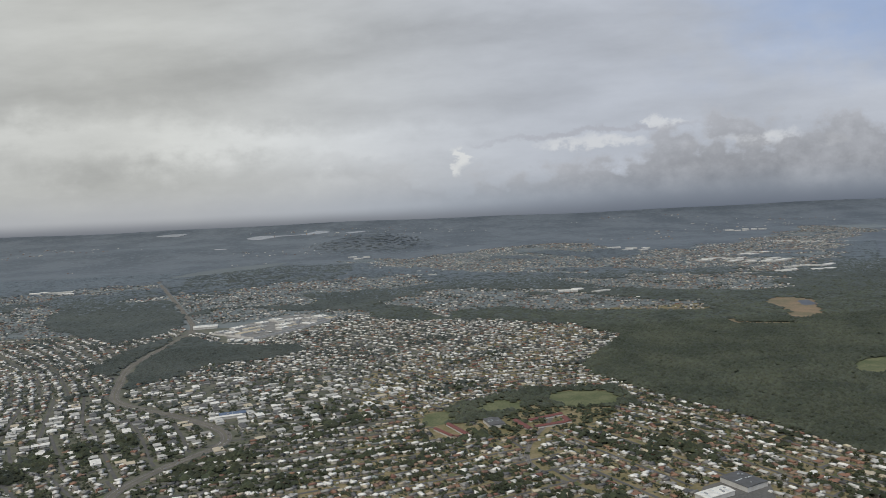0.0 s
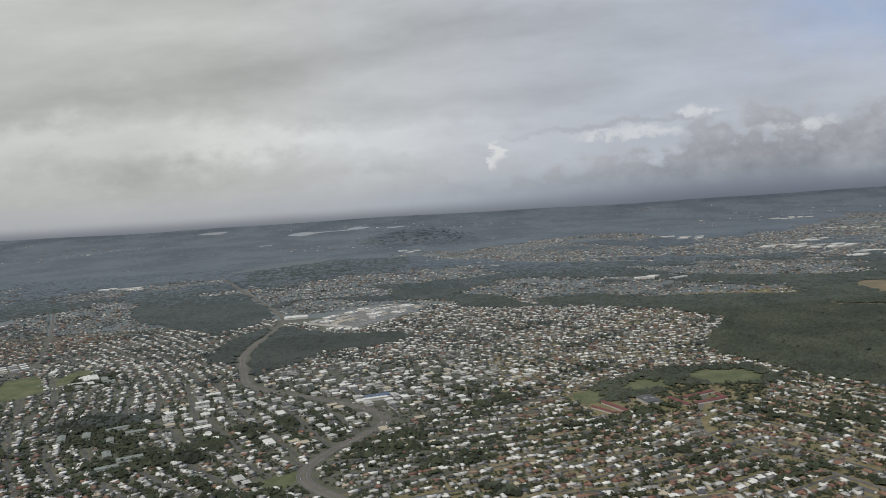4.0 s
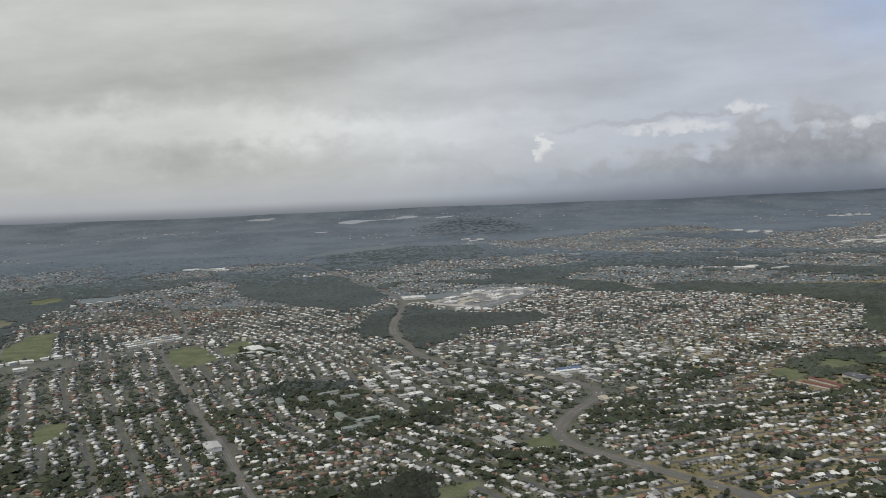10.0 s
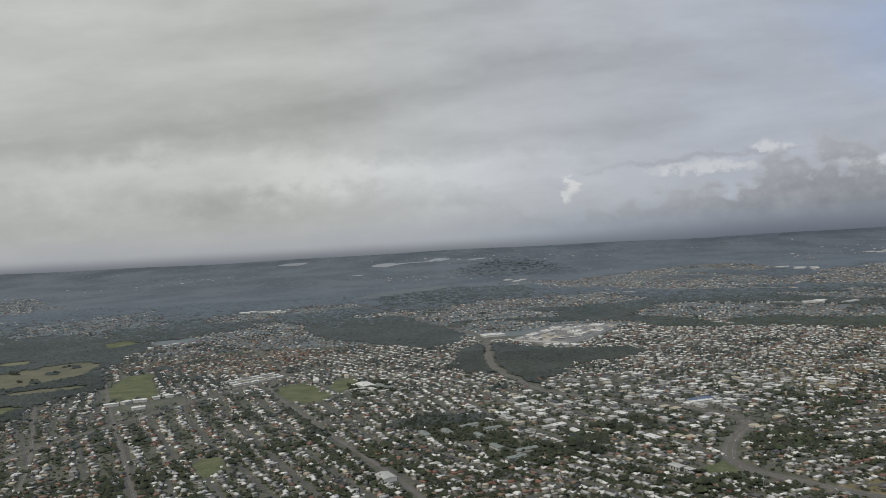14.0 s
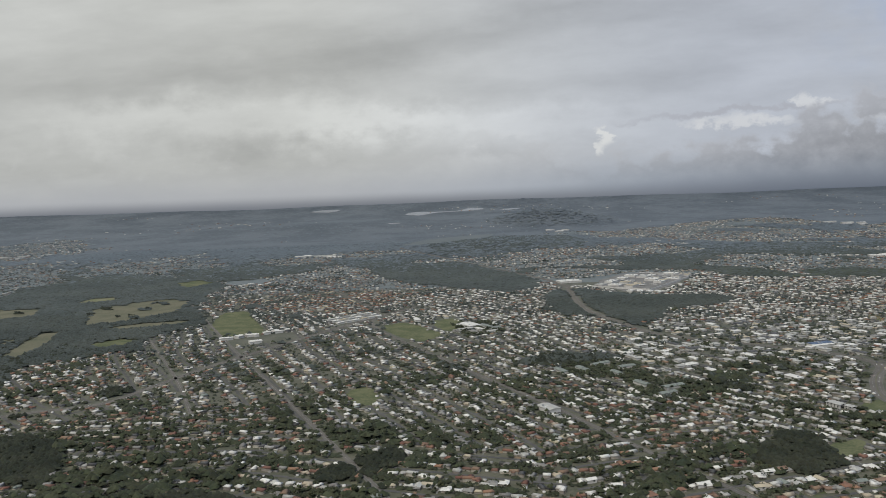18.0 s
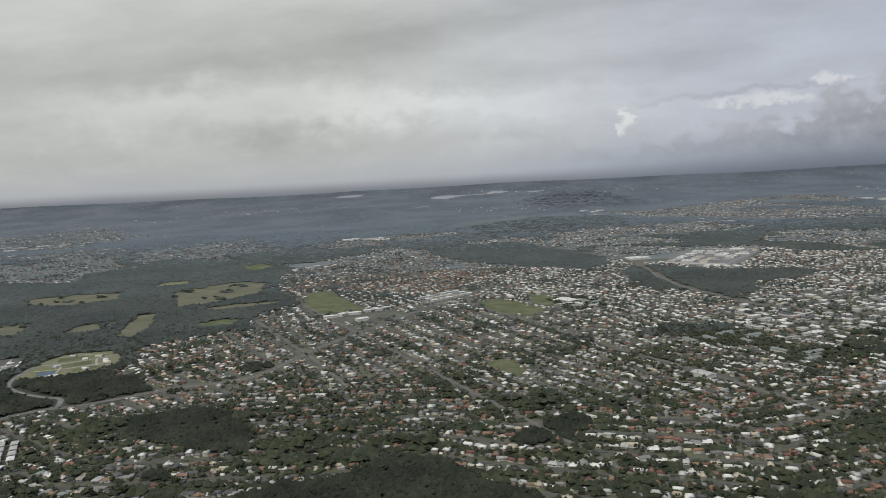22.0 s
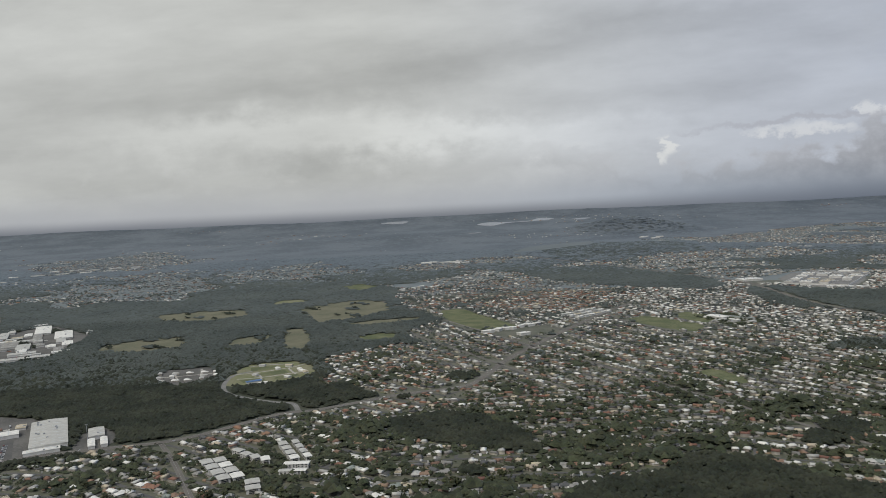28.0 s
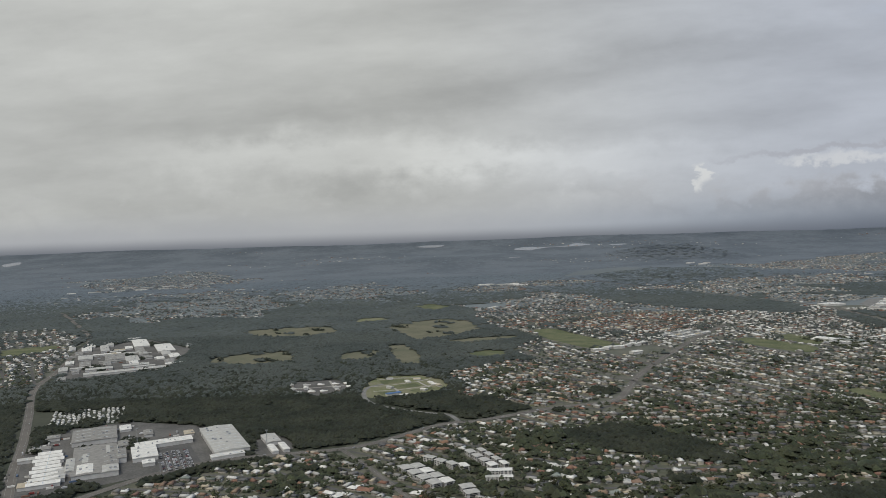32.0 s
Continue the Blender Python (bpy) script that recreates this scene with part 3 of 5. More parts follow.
ROADS["park_road"] = ([(-487, 1041), (-365, 803), (-300, 660)], 2.8)
ROADS["estate_road"] = ([(-645, 814), (-661, 796), (-660, 757), (-646, 718), (-616, 690), (-585, 672), (-567, 664), (-557, 640)], 3.8)
ROADS["hill_road"] = ([(700, 760), (655, 640), (720, 520), (760, 400)], 3.4)

CLEARED = {"estate_road": 4, "ring_road": 2, "highway": 2, "west_road": 2}      # mown verges through the woods
YARDS = []      # sites of large buildings, kept clear of houses


def yard(poly):
    YARDS.append(poly)


yard([(150, 1480), (215, 1485), (295, 1560), (350, 1575), (395, 1560), (422, 1528), (420, 1455), (375, 1380), (300, 1282), (245, 1296), (218, 1390), (155, 1430)])
yard([(-60, 1060), (-5, 1070), (15, 985), (-38, 960)])
yard([(-250, 1125), (-170, 1190), (-150, 1135), (-220, 1070)])
yard([(-377, 1000), (-285, 1042), (-266, 1002), (-310, 955), (-347, 962)])
yard([(-935, 640), (-870, 670), (-768, 640), (-728, 556), (-745, 535), (-850, 455), (-880, 465)])
yard([(-737, 606), (-715, 613), (-690, 570), (-700, 543), (-724, 552)])
yard([(-605, 512), (-540, 548), (-505, 500), (-510, 455), (-560, 435)])
yard([(690, 810), (770, 790), (760, 740), (640, 700), (610, 740)])
yard([(755, 532), (775, 566), (812, 582), (830, 562), (820, 530), (790, 524)])
yard([(36, 752), (60, 790), (92, 806), (135, 790), (132, 745), (165, 690), (150, 652), (112, 660), (104, 730)])
yard([(-1180, 1150), (-1110, 1262), (-980, 1130), (-950, 940), (-1062, 875)])
yard([(-1005, 716), (-905, 732), (-885, 655), (-965, 648)])
SPOTS = [(262, 612, 14), (20, 632, 13), (361, 838, 18), (640, 754, 18), (-108, 1092, 12), (-66, 1112, 12), (178, 1475, 40), (596, 740, 24), (-500, 1650, 50)]


def blocked(x, y, pad=4.0, woods=True):
    b = np.zeros(np.shape(x), bool)
    for poly in (WOODS if woods else []) + [p for p, _, _ in FIELDS.values()] + YARDS:
        b |= inside(x, y, poly)
    for name, (line, w) in ROADS.items():
        b |= near_line(x, y, line, w + pad + (0 if woods else CLEARED.get(name, 0)))
    for cx, cy, r in SPOTS:
        b |= np.hypot(x - cx, y - cy) < r
    return b


def built_up(x, y):
    x, y = np.asarray(x, float), np.asarray(y, float)
    b = np.zeros(np.shape(x), bool)
    f = smooth(1150, 1600, y)
    x, y = x + f * (26 * np.sin(y / 37) + 18 * np.sin(x / 23 + y / 51)), y + f * (34 * np.sin(x / 41) + 26 * np.sin(y / 29 + x / 67))
    for poly in SUBURBS:
        b |= inside(x, y, poly)
    return b


# ---- ground ----
gx = np.concatenate([np.linspace(-9000, -2000, 50), np.linspace(-1950, 1950, 79), np.linspace(2000, 9000, 50)])
gy = np.concatenate([np.linspace(-3000, 200, 20), np.linspace(250, 5200, 166), np.linspace(5300, 9000, 20)])
X, Y = np.meshgrid(gx, gy)
V = np.stack([X, Y, relief(X, Y)], -1).reshape(-1, 3)
nx, ny = len(gx), len(gy)
i0 = (np.arange(ny - 1)[:, None] * nx + np.arange(nx - 1)[None]).ravel()
T = np.concatenate([np.stack([i0, i0 + 1, i0 + nx + 1], 1), np.stack([i0, i0 + nx + 1, i0 + nx], 1)])
cen = V[T].mean(1)
town = built_up(cen[:, 0], cen[:, 1])
# hazed colours for the far ground, sunlit colour for the near east
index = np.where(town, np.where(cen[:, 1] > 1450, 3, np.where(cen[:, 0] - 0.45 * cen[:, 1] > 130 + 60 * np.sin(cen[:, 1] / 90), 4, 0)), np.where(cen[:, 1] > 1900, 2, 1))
ground = new("ground", tri_mesh("ground", V, T, [M["land"], M["bushland"], M["hazed_land"], M["outer"], M["sunlit_land"]], index))
tagged(ground, "rolling ground of suburbs and dark bushland", "ground", kind="structure")


def sheet_mesh(name, poly, z, material, label, category):
    bm = bmesh.new()
    f = bm.faces.new([bm.verts.new((x, y, 0)) for x, y in poly])
    f.normal_update()
    if f.normal.z < 0:
        f.normal_flip()
    bmesh.ops.triangulate(bm, faces=[f])
    if max(y for _, y in poly) > 2000:
        for _ in range(3):
            bmesh.ops.subdivide_edges(bm, edges=[e for e in bm.edges if e.calc_length() > 25], cuts=1)
            bmesh.ops.triangulate(bm, faces=bm.faces[:])
    for v in bm.verts:
        v.co.z = z + float(relief(v.co.x, v.co.y))
    return tagged(part(name, bm, material, None), label, category, kind="structure")


def ragged(poly, amount=5.0):
    """The same outline with an uneven, overgrown edge."""
    out = []
    for k, ((x0, y0), (x1, y1)) in enumerate(zip(poly, poly[1:] + poly[:1])):
        n = max(2, int(math.hypot(x1 - x0, y1 - y0) / 14))
        for i in range(n):
            x, y = x0 + (x1 - x0) * i / n, y0 + (y1 - y0) * i / n
            j = noise.noise(Vector((x * 0.045, y * 0.045, 3.1))), noise.noise(Vector((x * 0.045, y * 0.045, 8.7)))
            out.append((x + amount * 2 * j[0], y + amount * 2 * j[1]))
    return out


def rounded(poly, n=3):
    """Corners cut twice, so that an edge runs like a mown one."""
    for _ in range(n):
        poly = [p for (x0, y0), (x1, y1) in zip(poly, poly[1:] + poly[:1]) for p in ((x0 * 0.8 + x1 * 0.2, y0 * 0.8 + y1 * 0.2), (x0 * 0.2 + x1 * 0.8, y0 * 0.2 + y1 * 0.8))]
    return poly


for name, (poly, m, label) in FIELDS.items():
    sheet_mesh(name, ragged(poly if m == "estate" else rounded(poly, 1), 6.0 if m == "dry" else 2.5), (0.25 if m == "pond" else 0.12) if poly[0][1] < 2000 else 0.7, M[m], label, "field")


def bend_line(line, n=6):
    P = [Vector((*p, 0)) for p in line]
    out = []
    for i in range(len(P) - 1):
        a, b, c, d = P[max(i - 1, 0)], P[i], P[i + 1], P[min(i + 2, len(P) - 1)]
        for k in range(n):
            t = k / n
            out.append(0.5 * ((2 * b) + (c - a) * t + (2 * a - 5 * b + 4 * c - d) * t * t + (3 * b - a - 3 * c + d) * t ** 3))
    return out + [P[-1]]


def ribbon(name, pts, half, z, material, parent=None, shift=0.0):
    bm = bmesh.new()
    last = None
    for i, p in enumerate(pts):
        d = (pts[min(i + 1, len(pts) - 1)] - pts[max(i - 1, 0)]).normalized()
        s = Vector((-d.y, d.x, 0))
        q = [p + s * (shift + half), p + s * (shift - half)]
        row = [bm.verts.new((v.x, v.y, z + float(relief(v.x, v.y)))) for v in q]
        if last:
            bm.faces.new((last[1], row[1], row[0], last[0]))
        last = row
    return part(name, bm, material, parent)


for name, (line, w) in ROADS.items():
    pts = bend_line(line)
    road = tagged(ribbon(name, pts, w * 0.62, 0.22, M["kerb" if name == "estate_road" else "asphalt"]), "grey asphalt road with pale kerbs" if w < 7 else "wide grey asphalt dual carriageway with a median", "road", kind="structure")
    for s in (-1, 1):
        ribbon("kerb", pts, 0.12, 0.30, M["kerb"], road, s * w * 0.62)
    if w > 7:
        ribbon("median", pts, 0.45, 0.28, M["dry"], road)
    for s in (-1, 1) if w > 6 else (0,):
        ribbon("lane_line", pts, 0.05, 0.26, M["line"], road, s * w * 0.31)

# ---- suburbs: districts of streets and lots ----
rng = np.random.default_rng(7)
GRID = -65.2
DISTRICTS = []


def district(x, y, turn=0.0, pitch=34.0, palette="mixed"):
    DISTRICTS.append((x, y, GRID + turn, pitch, palette))


district(-246, 850, 0, 43)
district(-422, 820, 0, 36, palette="outer")
district(-56, 640, 0)
district(-330, 520, 62, palette="outer")
district(-120, 480, 48, palette="red")
district(-600, 480, 30, palette="cream")
district(-760, 430, 56, palette="cream")
district(-480, 780, 20, palette="red")
district(80, 700, 5, palette="white")
district(120, 860, -4, palette="white")
district(200, 620, 8, palette="white")
district(120, 530, 78, palette="red")
district(330, 900, 84, palette="white")
district(250, 760, 4, palette="white")
district(480, 700, 80, palette="white")
district(430, 560, 82, palette="mixed")
district(620, 600, 86, palette="red")
district(780, 620, 2, palette="red")
district(560, 480, 70, palette="red")
district(850, 480, 10, palette="red")
district(520, 950, 15, palette="white")
district(680, 1000, 70, palette="white")
district(420, 1100, 40, palette="white")
district(620, 1220, 20, palette="white")
district(-250, 1320, 25, 32, palette="tiled")
district(-330, 1420, 40, 32, palette="tiled")
district(-400, 1500, 70, 30, palette="villa")
district(-40, 1250, 12, palette="white")
district(30, 1020, 3, palette="white")
district(-150, 1750, 35, 34, palette="villa")
district(250, 1800, 60, palette="mixed")
district(-350, 1100, 0, palette="white")
for x, y in ((-1200, 850), (-1300, 1050), (-1420, 1250), (-1500, 1420), (-1600, 1000)):
    district(x, y, 12, palette="cream")
for k in range(60):
    x, y, turn = (float(rng.uniform(*v)) for v in ((-2000, 2900), (1500, 3500), (0, 90)))
    district(x, y, turn, 40, ("outer" if x < 300 else "pale", "outer", "mixed", "villa")[k % 4])
PALETTE = {
    "mixed": (0.16, 0.22, 0.25, 0.12, 0.06, 0.10, 0.06, 0.03),
    "white": (0.30, 0.21, 0.17, 0.11, 0.07, 0.09, 0.03, 0.02),
    "red": (0.20, 0.19, 0.15, 0.07, 0.17, 0.12, 0.09, 0.01),
    "cream": (0.24, 0.16, 0.16, 0.12, 0.09, 0.10, 0.10, 0.03),
    "villa": (0.16, 0.18, 0.15, 0.08, 0.17, 0.15, 0.10, 0.01),
    "outer": (0.06, 0.14, 0.25, 0.19, 0.11, 0.15, 0.07, 0.03),
    "pale": (0.20, 0.22, 0.20, 0.10, 0.09, 0.09, 0.08, 0.02),
    "tiled": (0.08, 0.10, 0.11, 0.05, 0.36, 0.18, 0.12, 0.00),
}
centres = np.array([d[:2] for d in DISTRICTS])


def owner(x, y):
    return np.argmin((x[:, None] - centres[:, 0]) ** 2 + (y[:, None] - centres[:, 1]) ** 2, 1)


lots, kinds, garden, street_quads = [], [], [], []
for di, (cx, cy, ang, pitch, palette) in enumerate(DISTRICTS):
    far = cy > 1400
    R = 520 if far else 330
    step, side = (8.0, 9.0) if far else (6.1, 9.2)
    a = radians(ang)
    u, w = np.array([math.cos(a), math.sin(a)]), np.array([-math.sin(a), math.cos(a)])
    rows = np.arange(-int(R / pitch), int(R / pitch) + 1)
    cross = 130.0 + 17 * (di % 4)
    for r in rows:
        s = np.arange(-R, R, step)
        lane = (s + 37 * (r % 3)) % cross
        for sgn in (-1, 1):
            keep = (lane > 9) & (rng.random(len(s)) < (0.55 if far else 0.93))
            n = keep.sum()
            back = rng.normal(0, 1.9, n)
            p = np.outer(s[keep] + rng.normal(0, 0.9, n), u) + np.outer(r * pitch + sgn * (side + back), w) + (cx, cy)
            lots.append(np.column_stack([p, np.full(n, a + (math.pi / 2 if not far else 0)) + (rng.random(n) < 0.3) * math.pi / 2 + rng.normal(0, 0.12, n) + (rng.random(n) < 0.15) * rng.normal(0, 0.5, n), np.full(n, di)]))
            kinds.append(rng.choice(8, n, p=PALETTE[palette]))
        for sgn in (-1, 1):
            for chance, mid, wide in ((0.75, 0.5, 4.0), (0.5, 0.38, 3.5), (0.4, 0.2, 3.0)) if cy > 760 else ((0.98, 0.5, 2.5), (0.9, 0.42, 2.5), (0.85, 0.22, 2.5), (0.5, 0.32, 4.0)):
                m = rng.random(len(s)) < chance
                p = np.outer(s[m] + rng.uniform(-3.5, 3.5, m.sum()), u) + np.outer(r * pitch + sgn * pitch * mid + rng.normal(0, wide, m.sum()), w) + (cx, cy)
                garden.append(np.column_stack([p, np.full(m.sum(), di)]))
        m = rng.random(len(s)) < (0.4 if cy > 760 else 0.7)
        p = np.outer(s[m] + rng.uniform(-3, 3, m.sum()), u) + np.outer(r * pitch + rng.choice((-1, 1), m.sum()) * rng.uniform(4.6, 7.0, m.sum()), w) + (cx, cy)
        garden.append(np.column_stack([p, np.full(m.sum(), di)]))
        if cy < 1700:
            for s0 in np.arange(-R, R, 16.0):
                street_quads.append((*((s0 + 8) * u + r * pitch * w + (cx, cy)), a, 8.05, 1.5, di))
            for s0 in s[lane < step]:
                street_quads.append((*(s0 * u + (r + 0.5) * pitch * w + (cx, cy)), a, 1.5, pitch / 2, di))
lots, kinds, garden = np.concatenate(lots), np.concatenate(kinds), np.concatenate(garden)
sq = np.array(street_quads)


def drift(p, amount=7.0):
    """A slow sideways sway, so that no street runs dead straight."""
    x, y = p[:, 0].copy(), p[:, 1].copy()
    p[:, 0] += amount * np.sin(y / 71 + x / 190) + 0.5 * amount * np.sin(x / 47 + 2)
    p[:, 1] += amount * np.sin(x / 83 - y / 210 + 1) + 0.5 * amount * np.sin(y / 39)


for pts in (lots, garden, sq):
    drift(pts)


def patchy(x, y):
    """Where far suburbs give way to trees."""
    return np.sin(x / 97 + np.sin(y / 140)) + np.sin(y / 83 + 2 * np.sin(x / 210)) + 0.7 * np.sin((x + y) / 41)


def clump(x, y):
    """Groves left standing between the houses."""
    return (y < 1500) & (patchy(x * 1.9 + 60, y * 1.9) < np.where(x < 60, -2.42, -2.55))


thin = ((lots[:, 0] < -560) & (lots[:, 1] > 1450) & (rng.random(len(lots)) < 0.42)) | ((lots[:, 1] > 1500) & (patchy(lots[:, 0], lots[:, 1]) < -1.35)) | clump(lots[:, 0], lots[:, 1])
lots, kinds = lots[~thin], kinds[~thin]


def keep_inside(p, pad, woods=True):
    k = built_up(p[:, 0], p[:, 1])
    q = np.where(k)[0]
    q = q[owner(p[q, 0], p[q, 1]) == p[q, -1]]
    q = q[~blocked(p[q, 0], p[q, 1], pad, woods)]
    return q[np.abs(p[q, 0]) < 900 + p[q, 1] * 0.62]


k = keep_inside(lots, 2.2)
lots, kinds = lots[k], kinds[k]
TRADE = [(60, 830), (190, 960), (300, 1010), (440, 1010), (560, 900), (520, 810), (400, 745), (345, 690), (250, 690), (150, 760)]
trade = inside(lots[:, 0], lots[:, 1], TRADE)
shops = lots[trade & (rng.random(len(lots)) < 0.4)]
keep = ~trade | (rng.random(len(lots)) < 0.45)
lots, kinds = lots[keep], kinds[keep]
garden = garden[keep_inside(garden, 0.8)]
sq = sq[keep_inside(sq, -1.0)]
unit = np.array([(-1, -1, 0), (1, -1, 0), (1, 1, 0), (-1, 1, 0)], float)
V, T = stamp(unit, np.array([(0, 1, 2), (0, 2, 3)]), len(sq), np.column_stack([sq[:, 3], sq[:, 4], np.ones(len(sq))]), sq[:, 2], np.column_stack([sq[:, :2], 0.14 + 0.03 * (sq[:, 3] > 5) + rng.uniform(0, 0.02, len(sq))]))
tagged(new("street", tri_mesh("street", V, T, [M["street"]])), "narrow grey residential streets between the houses", "road", kind="structure")

# ---- houses ----
near = lots[:, 1] < np.interp(lots[:, 0], [-900, -600, -300, 0, 300, 600, 900], [440, 468, 468, 480, 492, 545, 600])
near &= lots[:, 1] > np.interp(lots[:, 0], [-900, -600, -300, 0, 300, 600, 900], [400, 425, 425, 440, 455, 505, 560])
near_ids = np.where(near)[0]
near_ids = near_ids[np.argsort(rng.random(len(near_ids)))][:245]
rest = np.setdiff1d(np.arange(len(lots)), near_ids)


def house_block(L, kind):
    """Walls and roofs of many houses as one mesh; half of them with a wing."""
    n = len(L)
    w, l = rng.uniform(3.5, 5.0, n), rng.uniform(4.6, 7.4, n)
    h = np.where(rng.random(n) < 0.28, rng.uniform(1.9, 2.6, n), rng.uniform(1.15, 1.6, n))
    rise, over = rng.uniform(0.75, 1.45, n), 0.35
    inset = np.where(rng.random(n) < 0.65, 0.45, 0.0) * w
    wing = rng.random(n) < 0.45
    sel = np.where(wing)[0]
    off = rng.uniform(-0.25, 0.25, len(sel)) * l[sel]
    side = rng.choice((-1, 1), len(sel)) * w[sel] * 0.5
    ca, sa_ = np.cos(L[sel, 2]), np.sin(L[sel, 2])
    L2 = L[sel].copy()
    L2[:, 0] += side * ca - off * sa_
    L2[:, 1] += side * sa_ + off * ca
    L2[:, 2] += math.pi / 2
    L, kind = np.concatenate([L, L2]), np.concatenate([kind, kind[sel]])
    w, l = np.concatenate([w, w[sel] * 0.62]), np.concatenate([l, w[sel] * 0.85])
    h, rise, inset = np.concatenate([h, h[sel] * 0.92]), np.concatenate([rise, rise[sel] * 0.75]), np.concatenate([inset, inset[sel] * 0.5])
    n = len(L)
    z0 = relief(L[:, 0], L[:, 1])
    o = np.zeros(n)
    A, B = w / 2, l / 2
    P = [(-A, -B, o - 1), (A, -B, o - 1), (A, B, o - 1), (-A, B, o - 1), (-A, -B, h), (A, -B, h), (A, B, h), (-A, B, h)]
    a, b = A + over, B + over
    P += [(-a, -b, h), (a, -b, h), (a, b, h), (-a, b, h), (o, -b + inset, h + rise), (o, b - inset, h + rise)]
    v = np.stack([np.stack(p, -1) for p in P], 1)
    f = np.array([(0, 1, 5), (0, 5, 4), (1, 2, 6), (1, 6, 5), (2, 3, 7), (2, 7, 6), (3, 0, 4), (3, 4, 7), (8, 9, 12), (9, 10, 13), (9, 13, 12), (10, 11, 13), (11, 8, 12), (11, 12, 13), (8, 10, 9), (8, 11, 10)])
    V, T = stamp(v[0], f, n, np.ones((n, 3)), L[:, 2], np.column_stack([L[:, :2], z0]), v)
    idx = np.concatenate([np.zeros((n, 8), int), np.repeat(kind[:, None] + 1, 8, 1)], 1).ravel()
    return V, T, idx


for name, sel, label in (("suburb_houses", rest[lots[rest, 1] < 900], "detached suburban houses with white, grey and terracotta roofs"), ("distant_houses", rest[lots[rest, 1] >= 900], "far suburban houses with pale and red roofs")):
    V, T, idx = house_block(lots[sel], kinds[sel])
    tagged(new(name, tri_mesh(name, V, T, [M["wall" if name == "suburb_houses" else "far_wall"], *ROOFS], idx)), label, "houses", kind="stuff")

# ---- lawns, drives and sheds of the lots ----
L = lots[rest]
L = L[L[:, 1] < 1150]
n = len(L)
M_LOT = [M["grass"], M["dry"], M["kerb"], M["soil"]]
sunny = np.interp(L[:, 0], [150, 500], [1.0, 1.45])
V1, T1, I1 = [], [], []
base = 0
for side, wide, deep, kindp in ((1, (1.2, 2.6), (1.4, 3.0), (0.5, 0.42, 0.02, 0.06)), (-1, (1.0, 2.4), (1.2, 2.6), (0.5, 0.4, 0.05, 0.05)), (1, (0.5, 0.7), (2.2, 3.4), (0.0, 0.05, 0.93, 0.02))):
    pick = rng.random(n) < 0.75
    q = L[pick]
    m = len(q)
    ca, sb = np.cos(q[:, 2]), np.sin(q[:, 2])
    ox, oy = rng.uniform(-1.5, 1.5, m), side * rng.uniform(4.6, 6.2, m)
    P = np.column_stack([q[:, 0] + ox * ca - oy * sb, q[:, 1] + ox * sb + oy * ca, np.full(m, 0.05) + rng.uniform(0, 0.03, m)])
    v, t = stamp(unit, np.array([(0, 1, 2), (0, 2, 3)]), m, np.column_stack([rng.uniform(*wide, m) * (sunny[pick] if wide[0] > 0.6 else 1), rng.uniform(*deep, m), np.ones(m)]), q[:, 2] + rng.normal(0, 0.05, m), P)
    V1.append(v)
    T1.append(t + base)
    I1.append(np.repeat(rng.choice(4, m, p=kindp), 2))
    base += len(v)
tagged(new("garden_plots", tri_mesh("garden_plots", np.concatenate(V1), np.concatenate(T1), M_LOT, np.concatenate(I1))), "small lawns, drives and bare yards round the houses", "gardens", kind="stuff")
q = L[rng.random(n) < 0.6]
m = len(q)
ca, sb = np.cos(q[:, 2]), np.sin(q[:, 2])
ox, oy = rng.uniform(-2.5, 2.5, m), rng.choice((-1, 1), m) * rng.uniform(5.0, 7.5, m)
cube = np.array([(x, y, z) for z in (0, 1) for x, y in ((-1, -1), (1, -1), (1, 1), (-1, 1))], float)
faces = np.array([(4, 5, 6), (4, 6, 7), (0, 1, 5), (0, 5, 4), (1, 2, 6), (1, 6, 5), (2, 3, 7), (2, 7, 6), (3, 0, 4), (3, 4, 7)])
V, T = stamp(cube, faces, m, np.column_stack([rng.uniform(0.6, 1.3, m), rng.uniform(0.7, 1.7, m), rng.uniform(0.9, 1.4, m)]), q[:, 2], np.column_stack([q[:, 0] + ox * ca - oy * sb, q[:, 1] + ox * sb + oy * ca, np.zeros(m)]))
tagged(new("garden_sheds", tri_mesh("garden_sheds", V, T, [ROOFS[0], ROOFS[1], ROOFS[2], ROOFS[5]], np.repeat(rng.choice(4, m, p=(0.35, 0.3, 0.2, 0.15)), 10))), "small sheds and carports behind the houses", "sheds", kind="stuff")

# ---- trees ----
ico = bmesh.new()
bmesh.ops.create_icosphere(ico, subdivisions=1, radius=1.0)
ICO_V = np.array([v.co[:] for v in ico.verts])
ICO_F = np.array([[v.index for v in f.verts] for f in ico.faces])
ico.free()
DOME_V = np.array([(math.cos(k * math.pi / 3), math.sin(k * math.pi / 3), 0.0) for k in range(6)] + [(0, 0, 1.0)])
DOME_F = np.array([(k, (k + 1) % 6, 6) for k in range(6)])


def bushy(x, y):
    """Leafier and barer stretches of the suburbs."""
    f = np.sin(x / 31 + 2 * np.sin(y / 47)) + np.sin(y / 26 + 2 * np.sin(x / 58)) + 0.8 * np.sin((x - y) / 17)
    return np.interp(f, [-2.2, 0.0, 1.2, 2.4], [0.5, 0.9, 1.2, 1.7])


